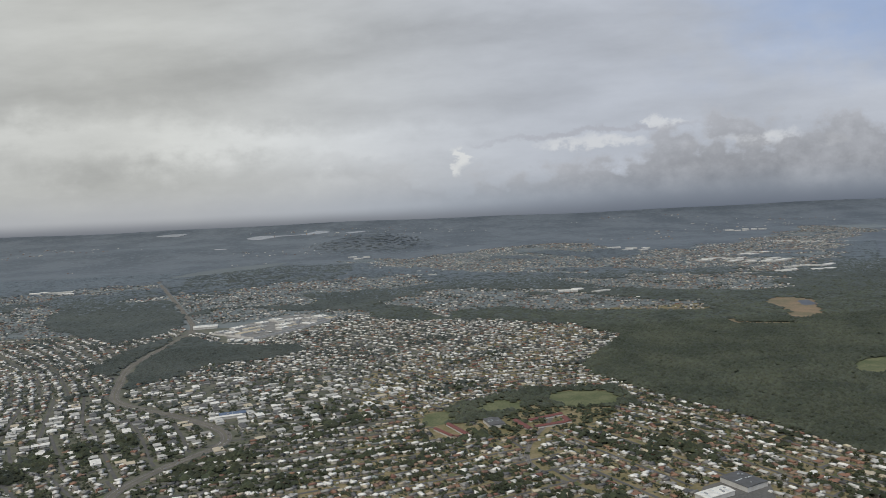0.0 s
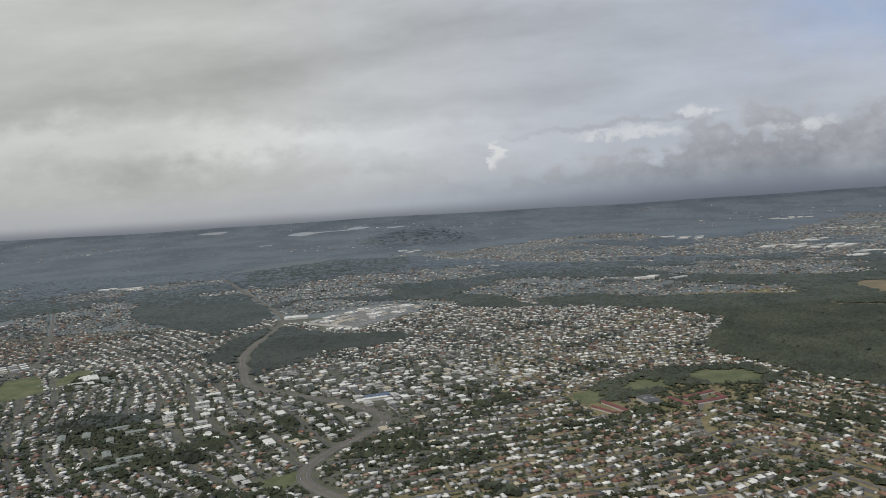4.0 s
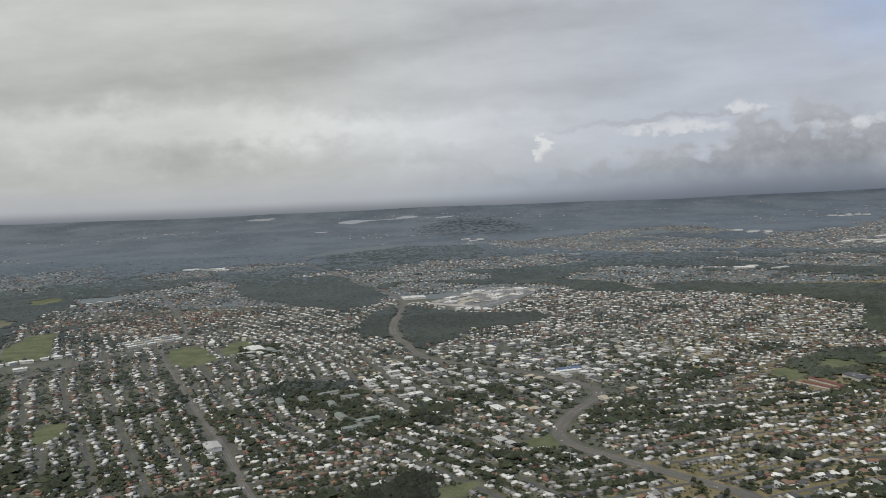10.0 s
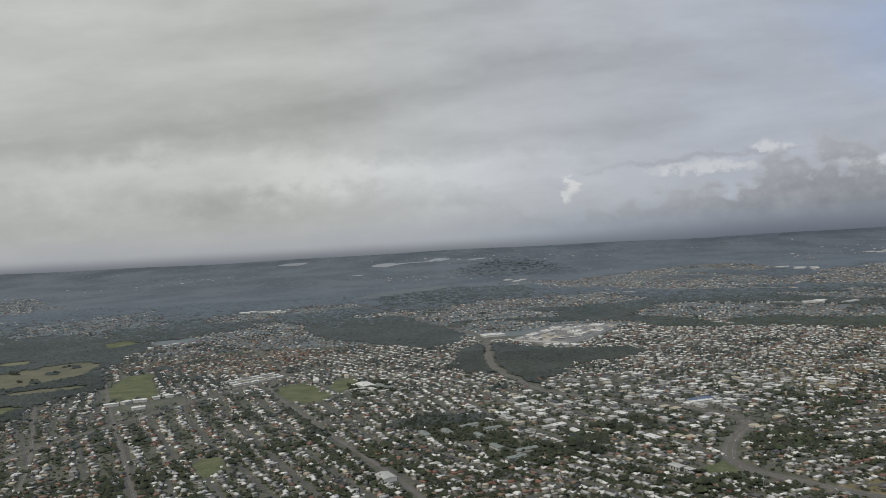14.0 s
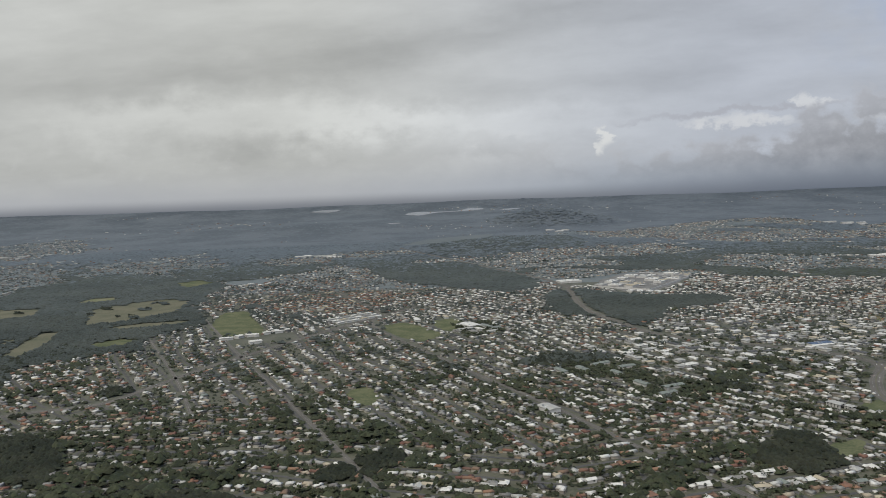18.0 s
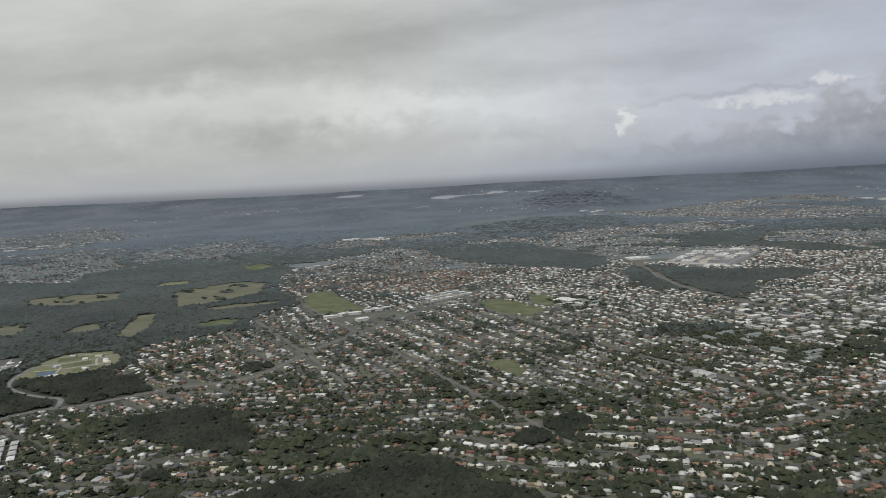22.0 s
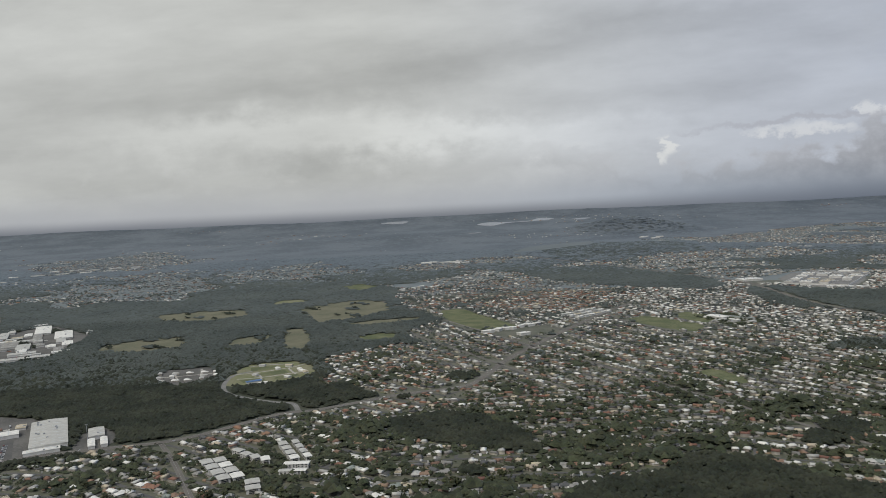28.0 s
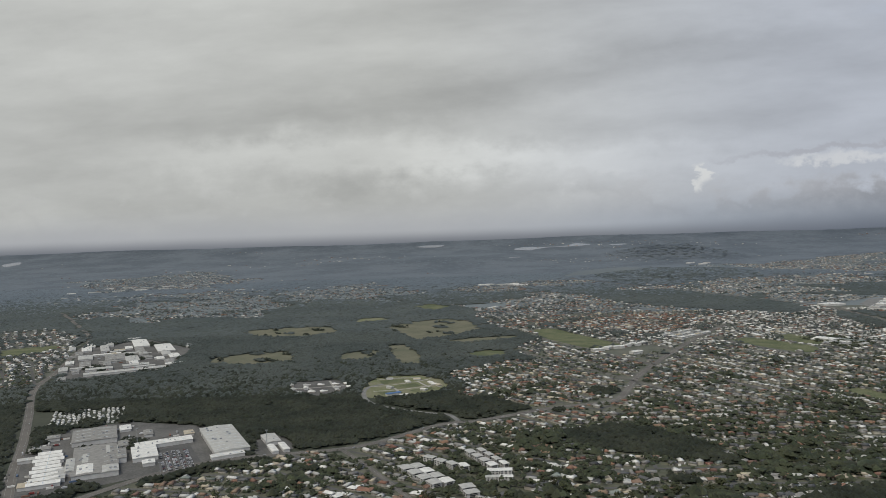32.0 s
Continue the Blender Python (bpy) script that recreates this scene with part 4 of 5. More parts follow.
def canopy(P, size, tall, heads):
    """Woodland crowns, each of a few overlapping uneven leafy heads with soft tops."""
    n = len(P)
    C = np.repeat(P[:, :2], heads, axis=0) + rng.normal(0, 0.50, (n * heads, 2)) * np.repeat(size, heads)[:, None]
    R = np.repeat(size, heads) * rng.uniform(0.52, 0.98, n * heads)
    H = np.repeat(tall, heads) * rng.uniform(0.80, 1.10, n * heads)
    per = DOME_V[None] * rng.uniform(0.72, 1.22, (n * heads, 7, 1)) + rng.normal(0, 0.09, (n * heads, 7, 3))
    low = H - np.minimum(R * 0.85, H * 0.7)
    return stamp(DOME_V, DOME_F, n * heads, np.column_stack([R, R, H - low]), rng.uniform(0, 6.28, n * heads), np.column_stack([C, relief(C[:, 0], C[:, 1]) + low]), per)


def wooded_hill(x, y):
    """The two dark rises beyond the suburbs."""
    return ((x - 140) / 270) ** 2 + ((y - 2520) / 400) ** 2 + 0.3 * np.sin(x / 31) < 1


def mountain(x, y):
    return ((x - 450) / 300) ** 2 + ((y - 3560) / 380) ** 2 < 1


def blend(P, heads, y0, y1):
    """Nearer trees in the plain leaf colour, giving way to the hazed leaf colours farther out."""
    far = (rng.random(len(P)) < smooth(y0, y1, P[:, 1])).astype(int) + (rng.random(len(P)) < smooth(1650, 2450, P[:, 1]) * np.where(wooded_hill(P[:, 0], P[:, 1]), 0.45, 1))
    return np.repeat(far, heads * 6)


near_g = garden[:, 1] < 620
G = garden[near_g]
lush = bushy(G[:, 0], G[:, 1]) * np.interp(G[:, 0], [-800, -620, -500, -300, -50, 250, 500], [0.78, 0.82, 1.18, 1.30, 1.06, 0.88, 0.72])
V, T = canopy(G, (rng.gamma(3.4, 0.48, len(G)) + 0.45) * lush, (rng.gamma(4.5, 0.44, len(G)) + 0.85) * lush, 5)
tagged(new("garden_trees", tri_mesh("garden_trees", V, T, [M["leaf"]], round_off=True)), "dark green garden and street trees between houses", "trees", kind="stuff")
G = garden[~near_g]
G = G[(G[:, 1] < 1350) | (rng.random(len(G)) < 0.5)]
lush = bushy(G[:, 0], G[:, 1]) * np.where((G[:, 0] > -300) & (G[:, 1] > 760), 0.92, 1.0)
V, T = canopy(G, (rng.gamma(4.3, 0.50, len(G)) + 0.55) * lush * 0.95, (rng.gamma(5.5, 0.36, len(G)) + 0.9) * lush, 2)
tagged(new("distant_garden_trees", tri_mesh("distant_garden_trees", V, T, [M["leaf"], M["hazed_leaf"], M["hazier_leaf"]], blend(G, 2, 640, 1200), True)), "far garden trees between houses", "trees", kind="stuff")


def wood_points(x0, x1, y0, y1, pitch):
    xs, ys = np.meshgrid(np.arange(x0, x1, pitch), np.arange(y0, y1, pitch))
    p = np.column_stack([xs.ravel(), ys.ravel()]) + rng.uniform(-0.55, 0.55, (xs.size, 2)) * pitch
    p = p[np.abs(p[:, 0]) < 650 + p[:, 1] * 0.62]
    town = built_up(p[:, 0], p[:, 1])
    wood = np.zeros(len(p), bool)
    for poly in WOODS:
        wood |= inside(p[:, 0], p[:, 1], poly)
    wood |= ((p[:, 1] > 1500) & (patchy(p[:, 0], p[:, 1]) < -1.45)) | clump(p[:, 0], p[:, 1])
    free = ~blocked(p[:, 0], p[:, 1], 1.5, False)
    strag = patchy(p[:, 0] * 7.0, p[:, 1] * 7.0) > 2.1
    for poly, m, _ in FIELDS.values():
        if m == "dry":
            free |= strag & inside(p[:, 0], p[:, 1], poly)
    return p[(wood | ~town) & free]


P = wood_points(-1300, 1500, 340, 760, 3.7)
V, T = canopy(P, rng.gamma(9, 0.24, len(P)) + 1.2, rng.gamma(18, 0.13, len(P)) + 1.4, 5)
# crowns in the east take the gum colour brightened as if in sun
tagged(new("woodland_trees", tri_mesh("woodland_trees", V, T, [M["gum"], M["sunlit_gum"]], np.repeat(P[:, 0] > 500 + rng.normal(0, 60, len(P)), 30).astype(int), True)), "dense dark olive eucalypt woods between the houses", "trees", kind="stuff")
P = wood_points(-1300, 1500, 760, 1250, 4.6)
V, T = canopy(P, rng.gamma(9, 0.31, len(P)) + 1.5, rng.gamma(30, 0.085, len(P)) + 1.4, 3)
tagged(new("bushland_trees", tri_mesh("bushland_trees", V, T, [M["gum"], M["hazed_leaf"], M["hazier_leaf"], M["sunlit_gum"]], np.where(np.repeat(P[:, 0] > 500 + rng.normal(0, 60, len(P)), 18), 3, blend(P, 3, 560, 1050)), True)), "dense dark olive eucalypt woods", "trees", kind="stuff")
P = wood_points(-2000, 2300, 1250, 2050, 7.5)
V, T = canopy(P, rng.gamma(9, 0.50, len(P)) + 3.4, rng.gamma(40, 0.04, len(P)) + 1.6, 2)
tagged(new("far_bushland_trees", tri_mesh("far_bushland_trees", V, T, [M["gum"], M["hazed_leaf"], M["hazier_leaf"], M["sunlit_gum"]], np.where(np.repeat((P[:, 0] > 500 + rng.normal(0, 60, len(P))) & (rng.random(len(P)) > smooth(1150, 1900, P[:, 1])), 12), 3, blend(P, 2, 620, 1300)), True)), "far dark eucalypt woods", "trees", kind="stuff")
P = wood_points(-2400, 2600, 2030, 2700, 13)
V, T = canopy(P, rng.gamma(9, 0.7, len(P)) + 3.5, rng.gamma(40, 0.03, len(P)) + 1.4, 2)
tagged(new("hill_woods", tri_mesh("hill_woods", V, T, [M["gum"], M["hazed_leaf"], M["hazier_leaf"]], blend(P, 2, 850, 1500), True)), "dark eucalypt woods on the far rises", "trees", kind="stuff")
P = wood_points(-3300, 3500, 2500, 4690, 24)
LAKES = [
    [(-274, 4166), (-245, 4240), (-200, 4280), (-140, 4262), (-72, 4240), (35, 4244), (70, 4310), (110, 4372), (195, 4290), (130, 4232), (35, 4216), (-72, 4214), (-140, 4150), (-184, 4080)],
    [(262, 4232), (358, 4275), (392, 4246), (302, 4178)],
    [(-850, 4450), (-770, 4520), (-655, 4505), (-690, 4390), (-780, 4410)],
    [(-3229, 4220), (-3194, 4355), (-3104, 4233), (-3116, 4090)],
    [(-330, 3650), (-318, 3690), (-268, 3700), (-262, 3668)],
]
wet = np.zeros(len(P), bool)
for poly in LAKES:
    for dy in (-10, 15, 45):
        wet |= inside(P[:, 0], P[:, 1] + dy, poly) | inside(P[:, 0] + 18, P[:, 1] + dy, poly) | inside(P[:, 0] - 18, P[:, 1] + dy, poly)
P = P[~wet]
n = len(P)
risen = (rng.random(n) < 0.45) & (wooded_hill(P[:, 0], P[:, 1]) | mountain(P[:, 0], P[:, 1]))
V, T = stamp(DOME_V, DOME_F, n, np.column_stack([rng.uniform(10, 20, n), rng.uniform(9, 16, n), rng.uniform(1.0, 1.8, n)]), rng.uniform(-0.3, 0.3, n), np.column_stack([P, relief(P[:, 0], P[:, 1]) - 1.0]))
tagged(new("horizon_woods", tri_mesh("horizon_woods", V, T, [M["hazed_land"], M["hazed_leaf"], M["hazier_leaf"]], np.repeat(np.where(risen, 1, np.where(rng.random(n) > smooth(2700, 4300, P[:, 1]), 2, 0)), 6), True)), "hazy dark woods towards the horizon", "trees", kind="stuff")

# ---- lakes ----
for poly in LAKES:
    sheet_mesh("lake", rounded(poly, 2), 0.7, M["water"], "pale sheet of reservoir water in dark woods", "water")

# ---- large buildings ----
M["blue"] = mat("blue_metal_roof", (0.10, 0.15, 0.24), (0.08, 0.12, 0.19), 0.5, 0.3, 2)
M["fascia"] = mat("red_fascia", (0.35, 0.08, 0.06), (0.28, 0.07, 0.05), 0.6, 0.3, 2)
M["unit"] = mat("galvanised_plant", (0.42, 0.43, 0.44), (0.32, 0.33, 0.34), 0.45, 0.5, 3, metal=0.4)
SKY_M = mat("skylight_sheet", (0.62, 0.66, 0.66), (0.5, 0.54, 0.55), 0.4, 0.3, 2)


FOOT = []


def hall(name, x, y, turn, w, l, h, roof, label, category="building", rise=0.6, units=4, lights=3, parent=None, doors=0, group=""):
    """A flat-pitched hall: walls, sheet roof with skylights, plant on the roof, doors along one side."""
    ob = thing(name, x, y, 0, turn)
    FOOT.append((x, y, max(w, l) * 0.5, min(w, l) * 0.5 + 1.5, turn + (90 if w > l else 0)))
    tagged(ob, label, category, group)
    part("wall", box(-w / 2, -l / 2, -0.5, w / 2, l / 2, h), M["wall_white"], ob)
    rf = part("roof", hip(w, l, h + 0.02, rise, 0.35, 0.0, 0.25), roof, ob)
    for k in range(lights):
        yy = -l / 2 + l * (k + 0.5) / lights
        bm = bmesh.new()
        for sx in (-1, 1):
            q = [(sx * w * 0.08, yy - 0.4), (sx * w * 0.42, yy - 0.4), (sx * w * 0.42, yy + 0.4), (sx * w * 0.08, yy + 0.4)]
            vs = [bm.verts.new((px, py, h + 0.34 + rise * (1 - abs(px) / (w / 2 + 0.35)))) for px, py in q]
            fc = bm.faces.new(vs)
            fc.normal_update()
            if fc.normal.z < 0:
                fc.normal_flip()
        part("skylight", bm, SKY_M, rf)
    r = random.Random(name + str(x))
    for k in range(units):
        ux, uy, us = r.uniform(-0.35, 0.35) * w, r.uniform(-0.42, 0.42) * l, r.uniform(0.5, 1.0)
        part("roof_plant", box(ux - us, uy - us * 0.7, h + 0.2, ux + us, uy + us * 0.7, h + rise + 0.9), M["unit"], rf)
    for k in range(doors):
        yy = -l / 2 + l * (k + 0.5) / doors
        for sx in (-1, 1):
            part("roller_door", box(sx * w / 2 - 0.06, yy - 1.1, 0.0, sx * w / 2 + 0.06, yy + 1.1, min(h * 0.7, 2.4)), M["dark"], ob)
    return ob


W0, W1, W2, W3, TC, BR, CR, GG = ROOFS
INDUSTRY = "industrial sheds beside the west road"
hall("warehouse", -759, 589, 27.5, 28, 84, 4.2, W1, "huge pale grey flat-roofed warehouse with loading doors", "warehouse", 0.9, 10, 8, doors=8)
hall("warehouse_annexe", -742, 546, 27.5, 26, 8, 2.6, W0, "low white annexe in front of the warehouse", "warehouse", 0.3, 1, 2)
hall("factory", -846, 538, 26, 32, 84, 3.6, W2, "large patched grey factory hall under its bays", "factory", 0.3, 2, 0, doors=6)
hall("factory", -883, 612, 26, 36, 46, 3.8, W2, "grey factory hall with rusting roof sheets", "factory", 0.7, 8, 4)
for k, (u, v, w, l, roof) in enumerate(((-9, 30, 13, 18, W2), (8, 26, 15, 24, W1), (-8, 6, 14, 26, W1), (9, -4, 13, 30, W2), (-7, -24, 16, 24, W0), (9, -32, 12, 18, W1), (18, 6, 7, 30, W2), (-19, -8, 6, 34, W1))):
    c, d = math.cos(radians(26)), math.sin(radians(26))
    hall("factory_bay", -844 + u * c - v * d, 537 + u * d + v * c, 26, w, l, 3.0 + 0.14 * k, roof, {W0: "white", W1: "pale grey", W2: "rust-streaked grey"}[roof] + " sheet-roofed factory bay with vents", "factory", 0.7, 3, 2, group="bays of the large factory")
hall("factory", -858, 505, 26, 10, 30, 3.0, W1, "narrow pale factory wing", "factory", 0.5, 2, 2)
hall("store", -810, 586, -61, 14, 46, 3.2, W0, "long white-roofed store along a car park", "shop", 0.4, 6, 3)
hall("store", -814, 556, 26, 19, 36, 3.2, W0, "white-roofed store with a row of roof vents", "shop", 0.4, 6, 2)
hall("store", -800, 531, 26, 9, 10, 2.6, W0, "small white-roofed store block", "shop", 0.4, 1, 1)
hall("shed", -718, 588, 26, 12, 27, 3.0, W1, "pale grey storage shed at the forest edge", "shed", 0.6, 1, 2, doors=2)
hall("shed", -709, 560, 26, 5, 22, 2.4, W0, "narrow white storage shed", "shed", 0.5, 0, 1)
hall("shed", -701, 565, 26, 5, 22, 2.4, W0, "narrow white storage shed", "shed", 0.5, 0, 1)
for k in range(9):
    f = (k - 4) * 10.6
    hall("sawtooth_bay", -876 - f * math.sin(radians(26)), 522 + f * math.cos(radians(26)), 116, 7.6, 22 - (k % 3) * 2.5, 2.8, W0, "white sawtooth factory bay in a row", "shed", 1.3, 0, 1, group="row of white factory bays")
for x, y, w, l, roof in ((-1160, 1143, 16, 46, W0), (-1097, 1200, 26, 90, W0), (-1033, 1142, 28, 80, W0), (-1134, 1150, 14, 70, W0), (-1075, 1060, 30, 60, W2), (-1040, 1040, 20, 50, W0), (-1066, 892, 12, 22, W0), (-1120, 1060, 22, 40, W2), (-985, 1060, 16, 40, W0), (-1068, 1130, 14, 60, W0), (-1010, 1090, 14, 50, W1), (-1090, 1000, 16, 44, W0), (-1150, 1100, 12, 36, W1), (-1000, 1160, 12, 40, W1), (-1022, 1005, 13, 30, W0), (-1100, 960, 12, 34, W2), (-1075, 945, 10, 26, W0), (-972, 1010, 14, 34, W1), (-1058, 1000, 11, 36, W1), (-1120, 1015, 12, 30, W0)):
    hall("industrial_unit", x, y, 27, w * 0.9, l, 2.0, (W1, roof, W2, roof)[int(x + y) % 4], "pale roofed industrial unit among parked trucks", "shed", 0.6, 3, 3, group=INDUSTRY)
for x, y in ((-1035, 926), (-1005, 940), (-975, 956), (-1050, 960), (-1010, 985)):
    hall("industrial_unit", x, y, -65, 16, 34, 2.6, W1, "pale roofed industrial unit among parked trucks", "shed", 0.6, 4, 3, group=INDUSTRY)
r = random.Random(41)
UPPER = [(-1095, 946), (-1195, 1160), (-1145, 1262), (-1042, 1165), (-950, 985), (-980, 935)]
for k in range(400):
    x, y = r.uniform(-1195, -950), r.uniform(935, 1262)
    w, l = r.uniform(9, 13), r.uniform(22, 40)
    if len([1 for f in FOOT if math.hypot(f[0] - x, f[1] - y) < 0.36 * (2 * f[2] + l)]) == 0 and inside(np.array([x]), np.array([y]), UPPER)[0]:
        roof = r.choice((W0, W1, W1, W2))
        hall("workshop", x, y, 27 + r.choice((0, 90, 90)), w, l, r.uniform(1.7, 2.4), roof, "long " + {W0: "white", W1: "pale grey", W2: "grey"}[roof] + " workshop roof among packed yards", "workshop", 0.5, 1, 1, group="workshops beside the west road")
r = random.Random(77)
for x, y in ((-905, 545), (-912, 575), (-920, 610), (-868, 640), (-838, 620), (-800, 618), (-845, 585), (-780, 620), (-822, 512), (-868, 482), (-1090, 1090), (-1045, 1090), (-1100, 1130), (-1020, 1050), (-1000, 1040)):
    hall("storage_shed", x, y, 26 + r.choice((0, 90)), r.uniform(7, 12), r.uniform(12, 20), r.uniform(1.8, 2.6), r.choice((W1, W2, W0, CR)), "low storage shed on a crowded yard", "shed", 0.4, 1, 1, group="storage sheds on the yards")
for name, poly in (("industrial_yard", [(-945, 640), (-875, 668), (-768, 640), (-730, 556), (-745, 538), (-850, 458), (-885, 465)]), ("industrial_yard", [(-735, 604), (-715, 611), (-692, 570), (-700, 545), (-722, 552)]), ("industrial_yard", [(-1175, 1150), (-1110, 1260), (-985, 1130), (-955, 940), (-1060, 880)])):
    sheet_mesh(name, poly, 0.10, M["apron"], "grey concrete and asphalt yard between sheds", "yard")

for k in range(12):
    x, y = -1850 + (k % 6) * 66 + (k // 6) * 37, 2400 + (k % 6) * 22 + (k // 6) * 150 + (k * 53) % 47
    ob = hall("distant_shed", x, y, -70 + 3 * k, 16, 26 + (k * 17) % 20, 3.4, (W0, W1, W1)[k % 3], "long pale shed far off among trees", "shed", 0.7, 0, 0, group="sheds far off in the west")
    ob.location.z = float(relief(x, y))
r = random.Random(14)
for cx, cy, n in ((1430, 2700, 5), (2240, 3510, 6), (1660, 2180, 5), (1740, 2420, 4), (1560, 2290, 5), (1640, 2170, 6), (1620, 1930, 5), (1700, 1960, 4), (2100, 2800, 4), (985, 1710, 3), (-420, 2190, 5), (420, 3010, 3)):
    for k in range(n):
        x, y = cx + (k - n / 2) * 30 + r.uniform(-8, 8), cy + r.uniform(-60, 60)
        ob = hall("distant_shed", x, y, r.uniform(60, 120), 16, r.uniform(24, 46), 4.0, (W0, W0, W1)[k % 3], "long pale shed far off among trees", "shed", 0.7, 0, 0, group="sheds far off in the suburbs")
        ob.location.z = float(relief(x, y))

sheet_mesh("car_park", [(-811, 566), (-790, 590), (-751, 519), (-776, 500)], 0.13, M["street"], "dark asphalt car park full of cars", "car park")

# shopping centre: a cluster of white halls on one deck
sheet_mesh("car_park", [(228, 1400), (240, 1470), (302, 1552), (348, 1568), (412, 1528), (412, 1462), (370, 1388), (302, 1302), (256, 1310)], 0.10, M["kerb"], "pale car park round the shopping centre", "car park")
mall = thing("shopping_centre", 322, 1436, 0, -38)
tagged(mall, "sprawling white-roofed shopping centre with parking decks", "shopping centre")
part("podium", box(-56, -112, -0.5, 58, 116, 3.0), M["wall_white"], mall)
part("parking_deck", box(-55, -111, 3.0, 57, 115, 3.2), M["kerb"], mall)
r = random.Random(4)
for i in range(4):
    for j in range(7):
        if r.random() < 0.08 or (i, j) in ((3, 0), (0, 6)):
            continue
        w, l, h = r.uniform(13, 27), r.uniform(15, 30), r.uniform(4.2, 7.2)
        cx, cy = -42 + i * 28 + r.uniform(-3, 3), -96 + j * 32 + r.uniform(-4, 4)
        hl = part("hall", box(cx - w / 2, cy - l / 2, 3.1, cx + w / 2, cy + l / 2, h), M["wall_white"], mall)
        part("hall_roof", hip(w, l, h, 0.5, 0.2, 0.0, 0.2, None, cx, cy), r.choice((W0, W0, W1, W0, W2, CR)), hl)
        for k in range(3):
            ux, uy = cx + r.uniform(-0.35, 0.35) * w, cy + r.uniform(-0.35, 0.35) * l
            part("roof_plant", box(ux - 1.4, uy - 1.0, h + 0.1, ux + 1.4, uy + 1.0, h + 1.7), M["unit"], hl)
for k in range(9):
    cx, cy = r.uniform(-46, 46), r.uniform(-100, 100)
    part("shade_sail", box(cx - 7, cy - 2, 5.0, cx + 7, cy + 2, 5.2), W0, mall)
hall("bulky_goods_store", 180, 1462, 12, 44, 26, 3.4, W0, "wide white-roofed store beside the highway", "shop", 0.6, 6, 4)
for k in range(4):
    hall("showroom", 262 + k * 15, 1306 - k * 7, -30 + 14 * k, 10, 12 + k % 2 * 5, 2.8, W0, "white showroom below the shopping centre", "shop", 0.4, 1, 1, group="showrooms below the shopping centre")

# school with two ovals
hall("school_hall", -32, 1036, 28, 18, 30, 3.2, W0, "white school hall roof beside an oval", "school", 0.8, 2, 2)
for x, y, turn, w, l, h, roof in ((-10, 1028, 28, 8, 22, 2.2, GG), (-40, 1010, -62, 8, 20, 2.2, W1), (-20, 1008, 28, 7, 15, 2.0, W0), (2, 1012, -62, 8, 14, 2.4, GG), (-28, 990, 28, 8, 16, 2.0, W2), (-4, 990, -62, 7, 14, 2.0, W1), (-46, 1040, 28, 6, 12, 1.9, W0)):
    hall("school_block", x, y, turn, w, l, h, roof, "low " + {W0: "white", W1: "pale grey", W2: "grey", GG: "grey-green"}[roof] + " school block beside an oval", "school", 0.6, 1, 0, group="school blocks beside the oval")
hall("clubhouse", -108, 1092, 10, 8, 16, 2.5, W0, "white clubhouse at the edge of an oval", "clubhouse", 0.5, 0, 1)
hall("clubhouse", -66, 1112, 10, 6, 18, 2.5, CR, "cream clubhouse at the edge of an oval", "clubhouse", 0.5, 0, 1)
# row of white pavilions along the green field
for k, (w, l, off, turn) in enumerate(((7, 12, 0, -66), (5, 8, -4, -58), (8, 10, 2, -30), (6, 7, 7, -60), (7, 13, 0, -72), (5, 6, -6, -60), (6, 9, 3, -62), (7, 7, 9, -20), (5, 10, 0, -64), (6, 6, 5, -60))):
    hall("pavilion", -367 + k * 8.2 + off * 0.3, 1000 + k * 4.8 + off, turn, w * 1.15, l * 1.1, 3.2, W0, "white-roofed pavilion in a row beside a green field", "pavilion", 0.6, 0, 1, group="white pavilions beside the field")
hall("pavilion", -318, 972, -60, 10, 16, 3.2, W0, "white-roofed pavilion behind the row", "pavilion", 0.6, 1, 1)
# shops with a car park and the long roofs of the villas
for k in range(6):
    for row in range(3):
        hall("shop_row", -222 + k * 10.5 - row * 9.5, 1092 + k * 9.2 + row * 15, -48, 7.5, 11 - (k % 2) * 2, 2.6, (W0, W1, W0, CR, W1, W0, W2)[(k + row * 2) % 7], "long pale shop roof at a crossroads", "shop", 0.6, 1, 0, group="shops at the crossroads")
for k in range(5):
    hall("terrace_row", -520 + k * 19 + (k % 2) * 6, 1560 + k * 7 + (k % 3) * 14, -58 + 9 * k, 7, 11 + k % 3 * 2, 2.8, W0, "long white terrace roof", "terrace", 0.5, 0, 1, group="white terraces by the meadow")
# red-roofed school in the east, grey campus in the middle
for x, y, turn, w, l in ((667, 742, 17, 7, 40), (694, 762, -66, 7, 50), (694, 737, -74, 7, 42), (713, 750, 5, 7, 22), (602, 740, 23, 6, 50), (588, 732, 30, 5, 38)):
    hall("school_wing", x, y, turn, w * 0.8, l * 0.8, 1.8, mat("red_tile_roof", (0.20, 0.075, 0.066), (0.155, 0.072, 0.065), 0.8, 0.25, 1.5) if "red_tile_roof" not in bpy.data.materials else bpy.data.materials["red_tile_roof"], "long red-tiled school wing among trees", "school", 1.0, 0, 0, group="red-roofed school wings")
hall("school_hall", 640, 752, 12, 16, 24, 3.2, W3, "dark grey school hall with a pale gutter", "school", 0.7, 2, 1)
